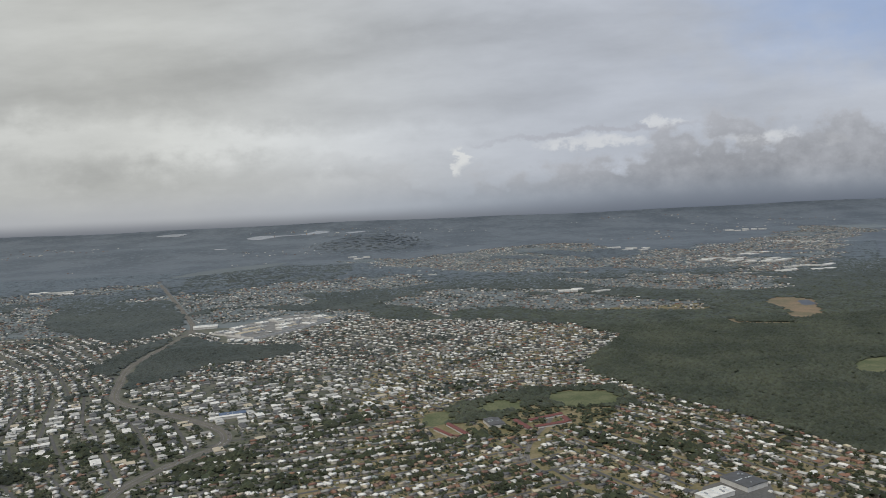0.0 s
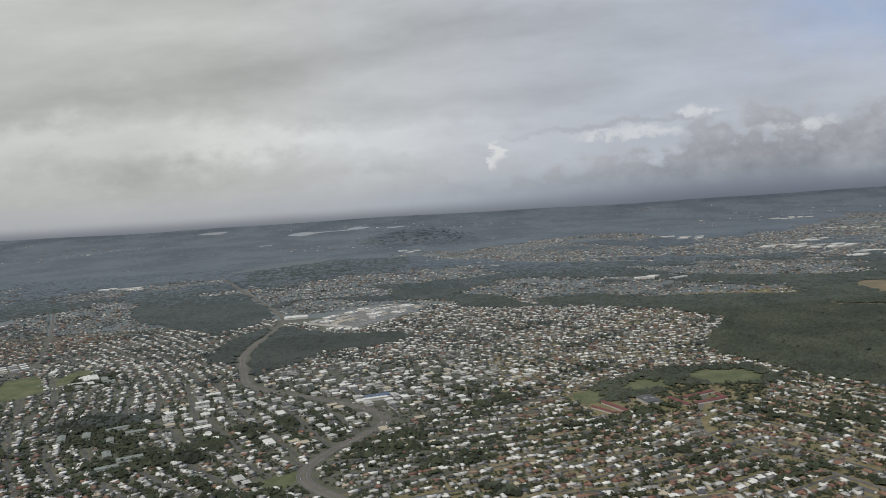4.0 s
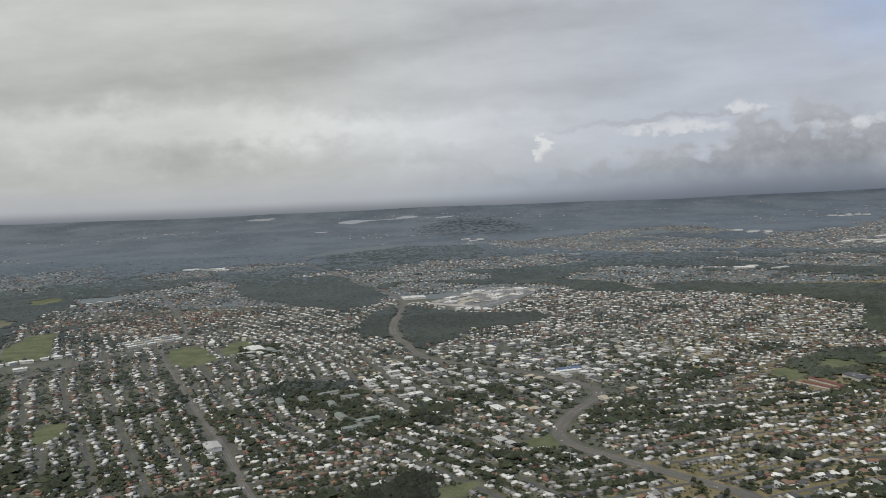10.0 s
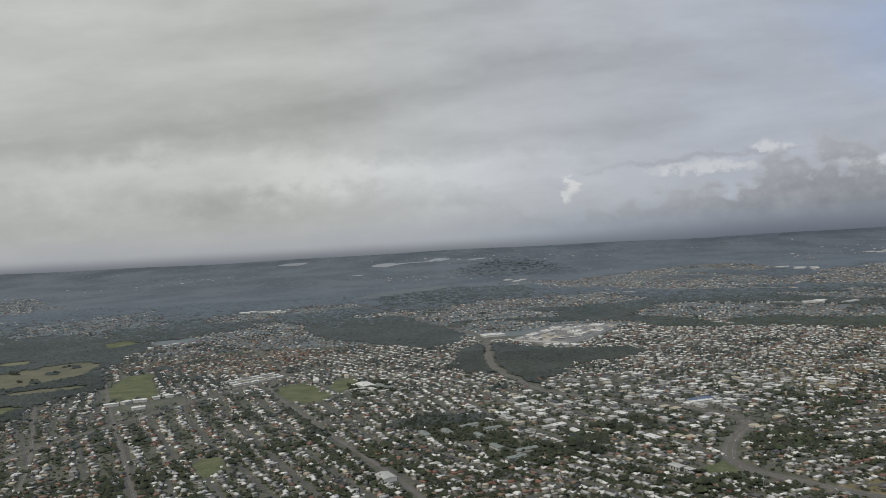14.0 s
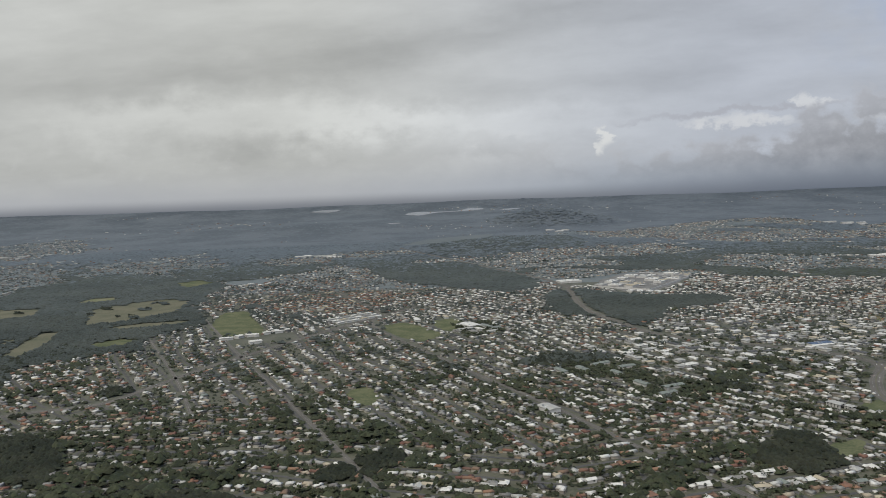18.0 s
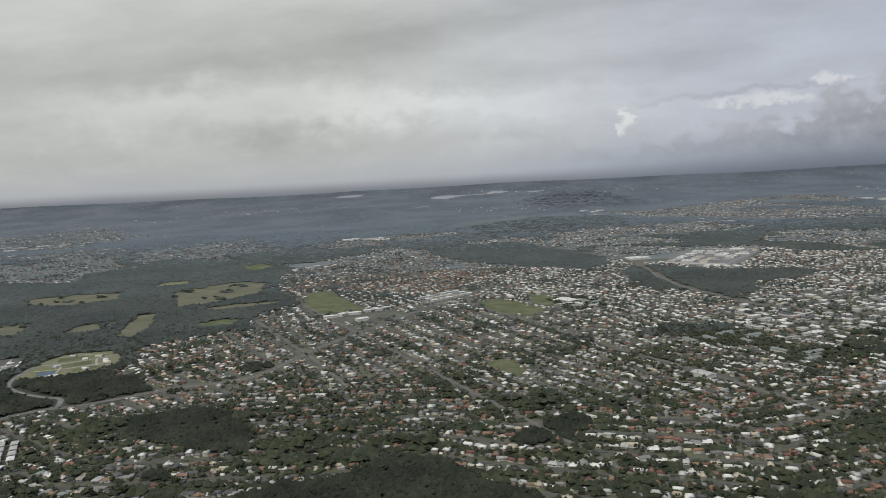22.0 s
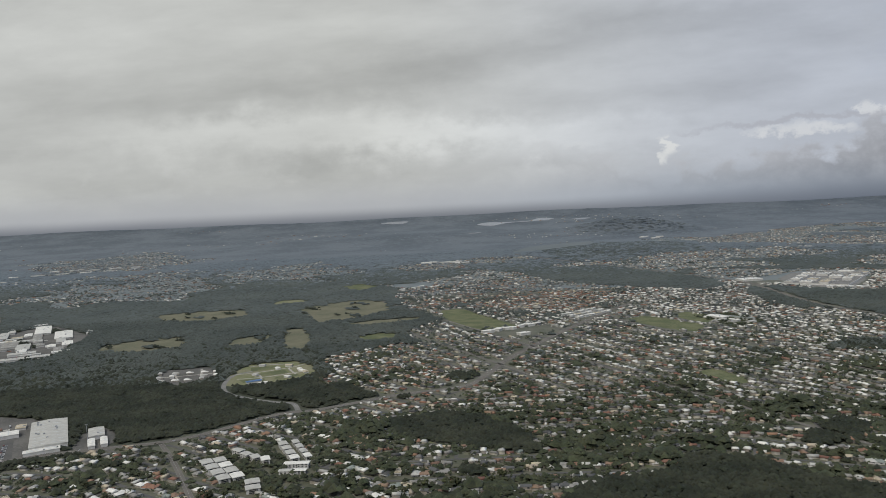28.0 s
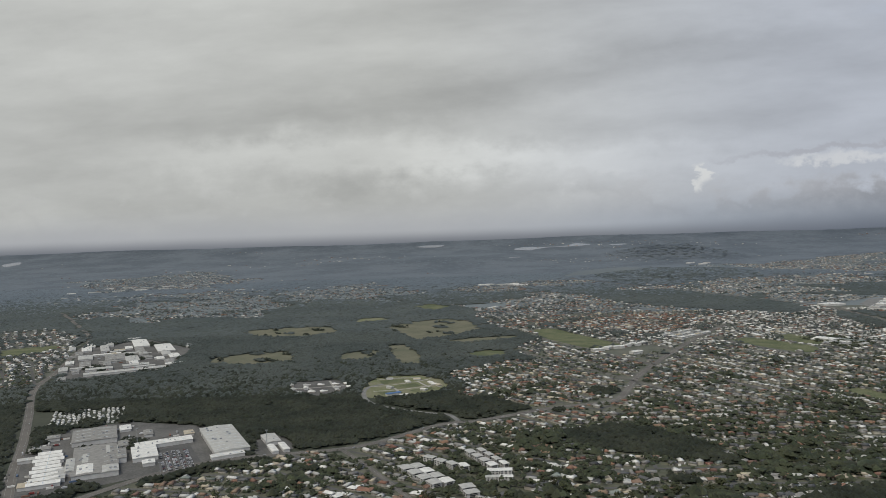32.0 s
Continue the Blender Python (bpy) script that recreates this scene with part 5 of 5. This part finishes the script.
for x, y, turn, w, l in ((52, 764, 20, 9, 24), (75, 768, 20, 9, 22), (98, 788, -60, 8, 26), (122, 772, -70, 9, 22), (106, 748, 20, 8, 16), (120, 704, 25, 9, 20), (146, 690, -65, 9, 26), (134, 668, -65, 8, 22)):
    hall("campus_block", x, y, turn, w * 0.8, l * 0.85, 2.2, GG, "grey-green roofed campus block among trees", "school", 0.9, 1, 0, group="grey-green campus blocks")
hall("supermarket", 777, 545, -67, 12, 28, 3.4, W0, "white-roofed supermarket with a dark porch", "shop", 0.5, 5, 3)
hall("supermarket", 808, 564, 25, 22, 26, 4.0, W3, "charcoal-roofed supermarket hall beside the car park", "shop", 0.6, 5, 1)
sheet_mesh("car_park", [(757, 533), (776, 564), (812, 580), (828, 562), (818, 532), (790, 526)], 0.11, M["apron"], "grey concrete car park", "car park")
hall("hardware_store", 362, 842, -75, 10, 28, 3.0, M["blue"], "long store with a blue and white roof", "shop", 0.4, 2, 1)
hall("hardware_store", 360, 833, -75, 6, 28, 2.8, W0, "white front wing of the blue store", "shop", 0.4, 1, 1)
hall("church_hall", 20, 632, 28, 12, 18, 3.4, W1, "large grey hall roof among houses", "hall", 1.0, 1, 1)
hall("site_office", -628, 756, -60, 6, 16, 2.4, mat("site_blue_roof", (0.07, 0.17, 0.36), (0.06, 0.13, 0.28), 0.5, 0.3, 2), "blue-roofed site shed on graded land", "shed", 0.4, 0, 0)
hall("site_office", -616, 748, -60, 5, 9, 2.2, W0, "white-roofed site shed on graded land", "shed", 0.4, 0, 0)


def flats(x, y, turn, w, l, h, storeys=3):
    """A small apartment block: walls, balconies and windows floor by floor, a flat pale roof."""
    FOOT.append((x, y, max(w, l) * 0.5 + 1.5, min(w, l) * 0.5 + 1.5, turn + (90 if w > l else 0)))
    ob = tagged(thing("apartment_block", x, y, 0, turn), "white three-storey apartment block with a flat pale roof", "apartment block", "apartments on the hillside")
    part("wall", box(-w / 2, -l / 2, -0.5, w / 2, l / 2, h), M["wall_white"], ob)
    part("roof", hip(w, l, h, 0.35, 0.5, 0.0, 0.2), W1 if (int(x) % 3) else W0, ob)
    fl = h / storeys
    for s in range(storeys):
        z = s * fl + fl * 0.25
        for k in range(max(2, int(l / 2.6))):
            yy = -l / 2 + l * (k + 0.5) / max(2, int(l / 2.6))
            for sx in (-1, 1):
                part("window", box(sx * w / 2 - 0.05, yy - 0.6, z, sx * w / 2 + 0.05, yy + 0.6, z + fl * 0.6), M["glass"], ob)
        for sy in (-1, 1):
            b = part("balcony", box(-w * 0.32, sy * l / 2 - 0.5, z - 0.25, w * 0.32, sy * l / 2 + 0.5, z), M["kerb"], ob)
            part("balcony_door", box(-w * 0.3, sy * l / 2 - 0.06, z + 0.05, w * 0.3, sy * l / 2 + 0.06, z + fl * 0.62), M["glass"], b)
    return ob


for k in range(4):
    flats(-578 + k * 8.6, 519 - k * 7.2 + (k - 1.5) ** 2 * 1.0, 56 - k * 12, 5.6, 8.6, 3.8)
for k in range(4):
    flats(-547 + k * 5.2, 534 - k * 11.0, 24, 6.0, 8.2, 3.6)
    flats(-538 + k * 5.2, 538 - k * 11.0, 24, 4.4, 8.2, 3.2)
for k in range(2):
    flats(-531 + k * 9, 487, 88, 5.6, 8.4, 3.8)
    flats(-532 + k * 9.6, 476, 88, 4.6, 9, 2.6)
for k in range(4):
    flats(-595 + k * 7.4, 499 - k * 11.2, 30, 7.6, 9.6, 3.4)
    flats(-586.5 + k * 7.4, 503 - k * 11.2, 30, 7.6, 9.6, 3.1)
flats(260, 614, 28, 8, 12, 3.4)
flats(268, 606, 28, 6, 7, 2.6, 2)
flats(-550, 455, 20, 9, 8, 3.6)
flats(-547, 445, 20, 9, 7, 3.2)


def mast(x, y, h):
    ob = tagged(thing("floodlight_mast", x, y), "tall grey steel floodlight mast", "light mast", "light masts by the car park")
    bm = bmesh.new()
    bmesh.ops.create_cone(bm, cap_ends=True, segments=8, radius1=0.3, radius2=0.16, depth=h, matrix=Matrix.Translation((0, 0, h / 2)))
    part("pole", bm, M["unit"], ob)
    part("crossarm", box(-1.1, -0.12, h - 0.3, 1.1, 0.12, h), M["unit"], ob)
    for k in range(4):
        part("floodlight", box(-1.1 + k * 0.6, -0.4, h, -0.7 + k * 0.6, 0.1, h + 0.45), M["unit"], ob)


mast(-834, 588, 14)
mast(-716, 568, 15)
mast(-783, 512, 7)
mast(308, 560, 11)

# shops and workshops along the highway
kept = []
for x, y, a, _ in shops:
    if all((x - p) ** 2 + (y - q) ** 2 > 150 for p, q in kept):
        kept.append((x, y))
r = random.Random(21)
for x, y in kept:
    big = r.random() < 0.3
    near_lots = (np.abs(lots[:, 0] - x) < 9) & (np.abs(lots[:, 1] - y) < 9)
    roof = r.choice((W0, W1, W1, W2, W1, W0, W3, CR))
    ob = hall("shop", x, y, 24.8 + r.choice((0, 90)), r.uniform(6, 9), r.uniform(12, 16) if big else r.uniform(7, 10), r.uniform(1.7, 2.5), roof, ("white" if roof == W0 else "cream" if roof == CR else "grey" if roof in (W1, W2, W3) else "brown") + " flat-roofed shop building near the highway", "shop", 0.35, 1 if big else 0, 0, group="shops along the highway")

# caravan park by the forest
r = random.Random(11)
for i in range(17):
    for j in range(9):
        if r.random() < 0.9:
            x, y = -975 + i * 4.6 + j * 3.4 + r.uniform(-1, 1), 715 - j * 7.2 + i * 0.9 + r.uniform(-1.4, 1.4)
            if x > -897 + (y - 660) * 0.1 and y < 660:
                continue
            key = "caravan_%d" % r.randrange(3)
            if key not in M:
                ob = thing("caravan", x, y, 0, 20 + r.uniform(-12, 12))
                tagged(ob, "small white cabin in a caravan park", "caravan", "cabins of the caravan park")
                w, l = (1.8, 3.8) if key[-1] == "0" else (2.3, 4.6)
                part("body", box(-w / 2, -l / 2, 0, w / 2, l / 2, 1.25), M["wall_white"], ob)
                part("roof", hip(w, l, 1.25, 0.25, 0.15, 0.0, 0.06), (W0, W1, W0)[int(key[-1])], ob)
                part("window", box(-w / 2 - 0.03, -0.5, 0.55, w / 2 + 0.03, 0.5, 0.95), M["glass"], ob)
                M[key] = ob
            else:
                copy_thing(M[key], pose(x, y, 0, 0, 0, 20 + r.uniform(-15, 15)))

# ---- cars ----
PAINT = [mat("car_paint_" + n, c, tuple(v * 0.9 for v in c), 0.3, 0.5, 4, spec=0.6) for n, c in (("white", (0.75, 0.75, 0.75)), ("silver", (0.45, 0.46, 0.47)), ("black", (0.03, 0.03, 0.035)), ("red", (0.24, 0.05, 0.045)), ("blue", (0.07, 0.10, 0.19)))]
TYRE = mat("tyre_rubber", (0.03, 0.03, 0.03), (0.045, 0.045, 0.045), 0.9, 2, 8)
cars = []
for n, m in zip(("white", "silver", "black", "red", "blue"), PAINT):
    car = tagged(thing("car", -790, 540, 0.14), n + " car parked on asphalt", "car", "parked cars")
    bm = box(-0.42, -1.05, 0.16, 0.42, 1.05, 0.46)
    bmesh.ops.bevel(bm, geom=bm.edges[:], offset=0.06, segments=1, affect="EDGES")
    part("body", bm, m, car)
    bm = box(-0.38, -0.6, 0.46, 0.38, 0.62, 0.72)
    for v in bm.verts:
        if v.co.z > 0.6:
            v.co.x *= 0.82
            v.co.y *= 0.7
    part("cabin", bm, M["glass"], car)
    part("roof_panel", box(-0.30, -0.40, 0.72, 0.30, 0.42, 0.74), m, car)
    for sx in (-1, 1):
        for sy in (-1, 1):
            bm = bmesh.new()
            bmesh.ops.create_cone(bm, cap_ends=True, segments=8, radius1=0.16, radius2=0.16, depth=0.12, matrix=Matrix.Translation((sx * 0.40, sy * 0.66, 0.16)) @ Matrix.Rotation(math.pi / 2, 4, "Y"))
            part("wheel", bm, TYRE, car)
    cars.append(car)
spots = []
ca, sa_ = math.cos(radians(26)), math.sin(radians(26))
for i in range(9):
    for j in range(20):
        if r.random() < 0.8:
            lx, ly = (i - 4) * 2.6 + (i % 2) * 0.9, (j - 9.5) * 1.5
            spots.append((-782 + lx * ca - ly * sa_ * 1.9, 541 + lx * sa_ + ly * ca * 1.9, 116))
for line, wd in (ROADS["highway"], ROADS["ring_road"], ROADS["west_road"], ROADS["avenue"]):
    pts = bend_line(line)
    for i in range(len(pts) - 1):
        d = pts[i + 1] - pts[i]
        if pts[i].y < 1100 and r.random() < 0.2:
            s = r.choice((-1, 1))
            p = pts[i] + d * r.random() + Vector((-d.y, d.x, 0)).normalized() * s * wd * 0.3
            spots.append((p.x, p.y, math.degrees(math.atan2(d.y, d.x)) - 90))
for k, (x, y, turn) in enumerate(spots):
    z = 0.24 if turn != 116 else 0.14
    if k < 5:
        cars[k].matrix_basis = pose(x, y, z, 0, 0, turn)
    else:
        copy_thing(r.choice((cars[0], cars[0], cars[0], cars[1], cars[1], cars[1], cars[2], cars[2], cars[0], cars[1], cars[2], cars[0], cars[3], cars[4])), pose(x, y, z, 0, 0, turn + r.uniform(-3, 3)))

# ---- trucks and containers in the yards ----
TRUCKS = []
r = random.Random(31)
AREAS = ((-905, 590, 30, 40), (-850, 480, 25, 20), (-880, 640, 15, 10), (-1080, 1110, 50, 60), (-1010, 1010, 40, 60), (-830, 610, 25, 15))
for k in range(30):
    ax, ay, aw, al = AREAS[k % len(AREAS)]
    x, y, turn = ax + r.uniform(-aw, aw), ay + r.uniform(-al, al), 26 + r.choice((0, 90)) + r.uniform(-6, 6)
    if len(TRUCKS) < 3:
        n = len(TRUCKS)
        ob = tagged(thing("truck", x, y, 0.12, turn), ("white", "silver", "red")[n] + " box truck parked in a yard", "truck", "trucks in the yards")
        part("cargo_box", box(-0.6, -2.2, 0.45, 0.6, 1.0, 1.75), (PAINT[0], PAINT[1], PAINT[3])[n], ob)
        cab = part("cab", box(-0.55, 1.1, 0.35, 0.55, 2.0, 1.25), PAINT[n], ob)
        part("windscreen", box(-0.5, 1.98, 0.8, 0.5, 2.03, 1.15), M["glass"], cab)
        part("chassis", box(-0.5, -2.1, 0.2, 0.5, 1.9, 0.44), TYRE, ob)
        TRUCKS.append(ob)
    else:
        copy_thing(r.choice(TRUCKS), pose(x, y, 0.12, 0, 0, turn))

BOXES = []
r = random.Random(53)
for k in range(46):
    ax, ay, aw, al = (AREAS + ((-880, 600, 40, 30), (-895, 520, 14, 40)))[k % 8]
    m = pose(ax + r.uniform(-aw, aw), ay + r.uniform(-al, al), 0.12, 0, 0, 26 + r.choice((0, 90)))
    if len(BOXES) < 4:
        word, paint = (("rust-red", TC), ("white", W0), ("blue", M["blue"]), ("grey", W2))[len(BOXES)]
        ob = tagged(new("shipping_container"), word + " steel shipping container on a concrete yard", "container", "containers on the yards")
        ob.matrix_basis = m
        part("body", box(-0.55, -2.6, 0.05, 0.55, 2.6, 1.15), paint, ob)
        part("roof_rail", box(-0.58, -2.63, 1.15, 0.58, 2.63, 1.22), paint, ob)
        for sx in (-1, 1):
            part("door", box(sx * 0.27 - 0.24, 2.6, 0.1, sx * 0.27 + 0.24, 2.64, 1.1), M["unit"], ob)
        BOXES.append(ob)
    else:
        copy_thing(r.choice(BOXES), m)

# ---- houses that the camera passes nearest ----
MODELS = {}


def house_model(kind, shape, x, y, turn):
    w, l, h, rise, inset = ((4.8, 6.8, 1.4, 1.15, 2.1), (4.3, 7.0, 2.3, 1.0, 0.0), (5.2, 6.4, 1.5, 1.25, 2.4))[shape]
    ob = tagged(thing("house", x, y, 0, turn), ("low house under a %s hipped roof", "two-storey house under a %s gabled roof", "low L-shaped house under a %s hipped roof")[shape] % ROOF_WORD[kind], "house", "houses nearest the flight path")
    wl = part("wall", box(-w / 2, -l / 2, -0.5, w / 2, l / 2, h), M["wall_white"] if (kind + shape) % 2 else M["wall"], ob)
    part("roof", hip(w, l, h, rise, 0.32, inset, 0.1), ROOFS[kind], ob)
    if shape != 1:
        part("wing_wall", box(w / 2, -l / 2, -0.5, w / 2 + 2.2, -l / 2 + 3.4, h - 0.1), M["wall"], ob)
        part("wing_roof", hip(3.4, 2.6, h - 0.1, rise * 0.6, 0.25, 0.0, 0.1, None, w / 2 + 1.1, -l / 2 + 1.7), ROOFS[kind], ob)
    part("veranda", box(-w / 2, l / 2 + 0.33, h * 0.85, w / 2, l / 2 + 1.5, h * 0.85 + 0.1), ROOFS[(kind + 1) % 3], ob)
    for sx in (-1, 1):
        part("window", box(sx * w / 2 - 0.04, -l * 0.3, h * 0.45, sx * w / 2 + 0.04, -l * 0.3 + 1.4, h * 0.85), M["glass"], wl)
    part("door", box(-0.25, l / 2 - 0.04, 0, 0.25, l / 2 + 0.05, 0.95), M["dark"], wl)
    return ob


sites = [(*lots[i, :3], kinds[i]) for i in near_ids]
r = random.Random(5)
for i in range(5):
    for j in range(3):
        if (i, j) != (2, 1):
            sites.append((-752 + i * 16 + j * 6 + r.uniform(-2, 2), 814 - j * 18 + i * 1.5, radians(20), r.choice((0, 0, 1))))
for x, y, a, kind in sites:
    shape = r.randrange(3)
    turn = math.degrees(a)
    if (kind, shape) in MODELS:
        copy_thing(MODELS[(kind, shape)], pose(x, y, 0, 0, 0, turn))
    else:
        MODELS[(kind, shape)] = house_model(int(kind), shape, x, y, turn)

# ---- trees that the camera passes nearest ----
TREES = []
for k in range(7):
    ob = thing("tree", 0, 0)
    tagged(ob, "dark green broad-crowned garden tree" if k < 4 else "tall olive eucalypt with a ragged crown", "tree", "trees nearest the flight path")
    tall = 3.4 if k < 4 else 5.6
    wide = 1.9 if k < 4 else 1.7
    bm = bmesh.new()
    bmesh.ops.create_cone(bm, cap_ends=True, segments=6, radius1=0.2, radius2=0.09, depth=tall * 0.7, matrix=Matrix.Translation((0, 0, tall * 0.35 - 0.1)))
    for q in range(3):
        t = q * 2.1 + k
        bmesh.ops.create_cone(bm, cap_ends=True, segments=5, radius1=0.08, radius2=0.03, depth=tall * 0.45, matrix=Matrix.Translation((math.cos(t) * 0.4, math.sin(t) * 0.4, tall * 0.6)) @ Matrix.Rotation(0.6, 4, Vector((-math.sin(t), math.cos(t), 0))))
    part("trunk", bm, M["bark"], ob)
    n = 22
    t = rng.uniform(0, 6.28, n)
    rad = wide * np.sqrt(rng.uniform(0, 1, n)) * 0.85
    hh = tall * (0.42 + 0.55 * rng.random(n) * (1 - 0.4 * rad / wide))
    per = ICO_V[None] * rng.uniform(0.6, 1.3, (n, len(ICO_V), 1))
    sz = rng.uniform(0.32, 0.62, n) * wide / 1.9 * 1.3
    V, T = stamp(ICO_V, ICO_F, n, np.column_stack([sz, sz, sz * 0.75]), t, np.column_stack([rad * np.cos(t), rad * np.sin(t), hh]), per)
    crown = new("crown", tri_mesh("crown", V, T, [M["leaf_thing"]]))
    crown.parent = ob
    TREES.append(ob)
low = np.interp(garden[:, 0], [-900, -600, -300, 0, 300, 600, 900], [400, 425, 425, 440, 455, 505, 560])
cand = np.where((garden[:, 1] > low) & (garden[:, 1] < low + 45))[0]
cand = cand[np.argsort(rng.random(len(cand)))][:215]
for q, i in enumerate(cand):
    m = pose(garden[i, 0] + 0.8, garden[i, 1] + 0.8, 0, 0, 0, float(rng.uniform(0, 360))) @ Matrix.Scale(float(rng.uniform(0.8, 1.35)), 4)
    if q < len(TREES):
        TREES[q].matrix_basis = m
    else:
        copy_thing(TREES[int(rng.integers(7))], m)

# ---- trees in the school grounds and round the flats ----
P = np.column_stack([rng.uniform(-620, 800, 90000), rng.uniform(430, 1200, 90000)])
P = P[inside(P[:, 0], P[:, 1], YARDS[6]) | inside(P[:, 0], P[:, 1], YARDS[7]) | inside(P[:, 0], P[:, 1], YARDS[1]) | inside(P[:, 0], P[:, 1], YARDS[9])]
keep = rng.random(len(P)) < np.where(P[:, 0] > 500, 0.28, 0.6)
for x, y, half, wide, turn in FOOT:
    c, d = math.cos(radians(turn)), math.sin(radians(turn))
    u, v = (P[:, 0] - x) * c + (P[:, 1] - y) * d, -(P[:, 0] - x) * d + (P[:, 1] - y) * c
    keep &= ~((np.abs(v) < half + 1.5) & (np.abs(u) < wide + 1.0))
for line, wd in ROADS.values():
    keep &= ~near_line(P[:, 0], P[:, 1], line, wd)
P = P[keep]
V, T = canopy(P, rng.gamma(5, 0.3, len(P)) + 0.5, rng.gamma(6, 0.36, len(P)) + 1.0, 5)
tagged(new("grounds_trees", tri_mesh("grounds_trees", V, T, [M["leaf"]], round_off=True)), "dark trees in school grounds and round the flats", "trees", kind="stuff")

# trees that line the yards and paddocks
P = np.column_stack([rng.uniform(-1200, -540, 60000), rng.uniform(450, 1420, 60000)])
keep = np.zeros(len(P), bool)
for k in (4, 5, 10, 11):
    keep |= inside(P[:, 0], P[:, 1], YARDS[k]) & (patchy(P[:, 0] * 5, P[:, 1] * 5) > 1.25)
for poly, m, _ in FIELDS.values():
    if m in ("dry", "estate"):
        keep |= inside(P[:, 0], P[:, 1], poly) & (patchy(P[:, 0] * 8.0, P[:, 1] * 8.0) > 2.25)
for x, y, half, wide, turn in FOOT:
    c, d = math.cos(radians(turn)), math.sin(radians(turn))
    u, v = (P[:, 0] - x) * c + (P[:, 1] - y) * d, -(P[:, 0] - x) * d + (P[:, 1] - y) * c
    keep &= ~((np.abs(v) < half + 1.5) & (np.abs(u) < wide + 1.0))
keep &= ~((np.abs(P[:, 0] + 782) < 26) & (np.abs(P[:, 1] - 541) < 34))
P = P[keep]
V, T = canopy(P, rng.gamma(5, 0.3, len(P)) + 0.6, rng.gamma(6, 0.33, len(P)) + 1.0, 4)
tagged(new("yard_trees", tri_mesh("yard_trees", V, T, [M["gum"]], round_off=True)), "scattered dark trees on yards and paddocks", "trees", kind="stuff")

# lanes and house plots of the new estate
M["new_concrete"] = mat("new_concrete", (0.44, 0.42, 0.37), (0.34, 0.32, 0.28), 0.85, 0.1, 0.8)
for k, line in enumerate(([(-660, 800), (-638, 806), (-604, 826), (-590, 842)], [(-652, 776), (-622, 782), (-588, 800)], [(-640, 806), (-628, 785), (-622, 762)], [(-606, 825), (-598, 806), (-590, 790)], [(-655, 838), (-634, 846), (-604, 846)], [(-745, 800), (-715, 806), (-690, 812)], [(-740, 825), (-728, 800), (-718, 780)], [(-712, 840), (-704, 815), (-700, 800)])):
    tagged(ribbon("estate_lane", bend_line(line), 1.3, 0.26 + k * 0.015, M["new_concrete"]), "pale new concrete lane on graded land", "road", kind="structure")
for k, poly in enumerate(([(-652, 834), (-646, 812), (-616, 824), (-624, 842)], [(-634, 800), (-626, 786), (-600, 798), (-608, 816)], [(-648, 772), (-640, 758), (-618, 764), (-622, 776)], [(-612, 776), (-604, 766), (-584, 782), (-590, 794)])):
    sheet_mesh("estate_plot", poly, 0.2, M["grass"], "green grassed building plot", "field")
for k, (x, y) in enumerate(((-617, 820), (-635, 791), (-607, 834), (-590, 812), (-585, 803), (-640, 840), (-580, 796), (-596, 776))):
    hall("new_house", x, y, 24 + (k % 3) * 30, 5, 8 - k % 2, 1.6, (W0, W1, CR, W0)[k % 4], "new pale-roofed house on graded land", "house", 0.7, 0, 0, group="new houses on the estate")

# ---- scattered buildings far off ----
n = 5000
P = np.column_stack([rng.uniform(-2900, 3300, n), 1950 + 2500 * rng.random(n) ** 1.2])
hamlet = patchy(P[:, 0] * 0.33 + 40, P[:, 1] * 0.62) + 0.6 * np.sin(P[:, 1] / 23)
P = P[(hamlet > 1.2) & ~mountain(P[:, 0], P[:, 1]) & ~wooded_hill(P[:, 0], P[:, 1]) & ~built_up(P[:, 0], P[:, 1]) & (np.abs(P[:, 0]) < 500 + P[:, 1] * 0.62)]
n = len(P)
bx = np.array([(x, y, z) for z in (-0.5, 1) for x, y in ((-1, -1), (1, -1), (1, 1), (-1, 1))], float)
bf = np.array([(4, 5, 6), (4, 6, 7), (0, 1, 5), (0, 5, 4), (1, 2, 6), (1, 6, 5), (2, 3, 7), (2, 7, 6), (3, 0, 4), (3, 4, 7)])
big = rng.random(n) < 0.05
V, T = stamp(bx, bf, n, np.column_stack([rng.uniform(1.6, 3.2, n) * np.where(big, 3.5, 1), rng.uniform(2, 4, n), rng.uniform(1.0, 1.9, n)]), rng.uniform(-0.3, 0.3, n), np.column_stack([P, relief(P[:, 0], P[:, 1]) + 2.0]))
tone_i = np.repeat(np.where(big, 0, rng.integers(0, 4, n)), len(bf))
tagged(new("distant_buildings", tri_mesh("distant_buildings", V, T, [W1, W1, W2, BR], tone_i)), "scattered pale buildings far off in dark bush", "buildings", kind="stuff")
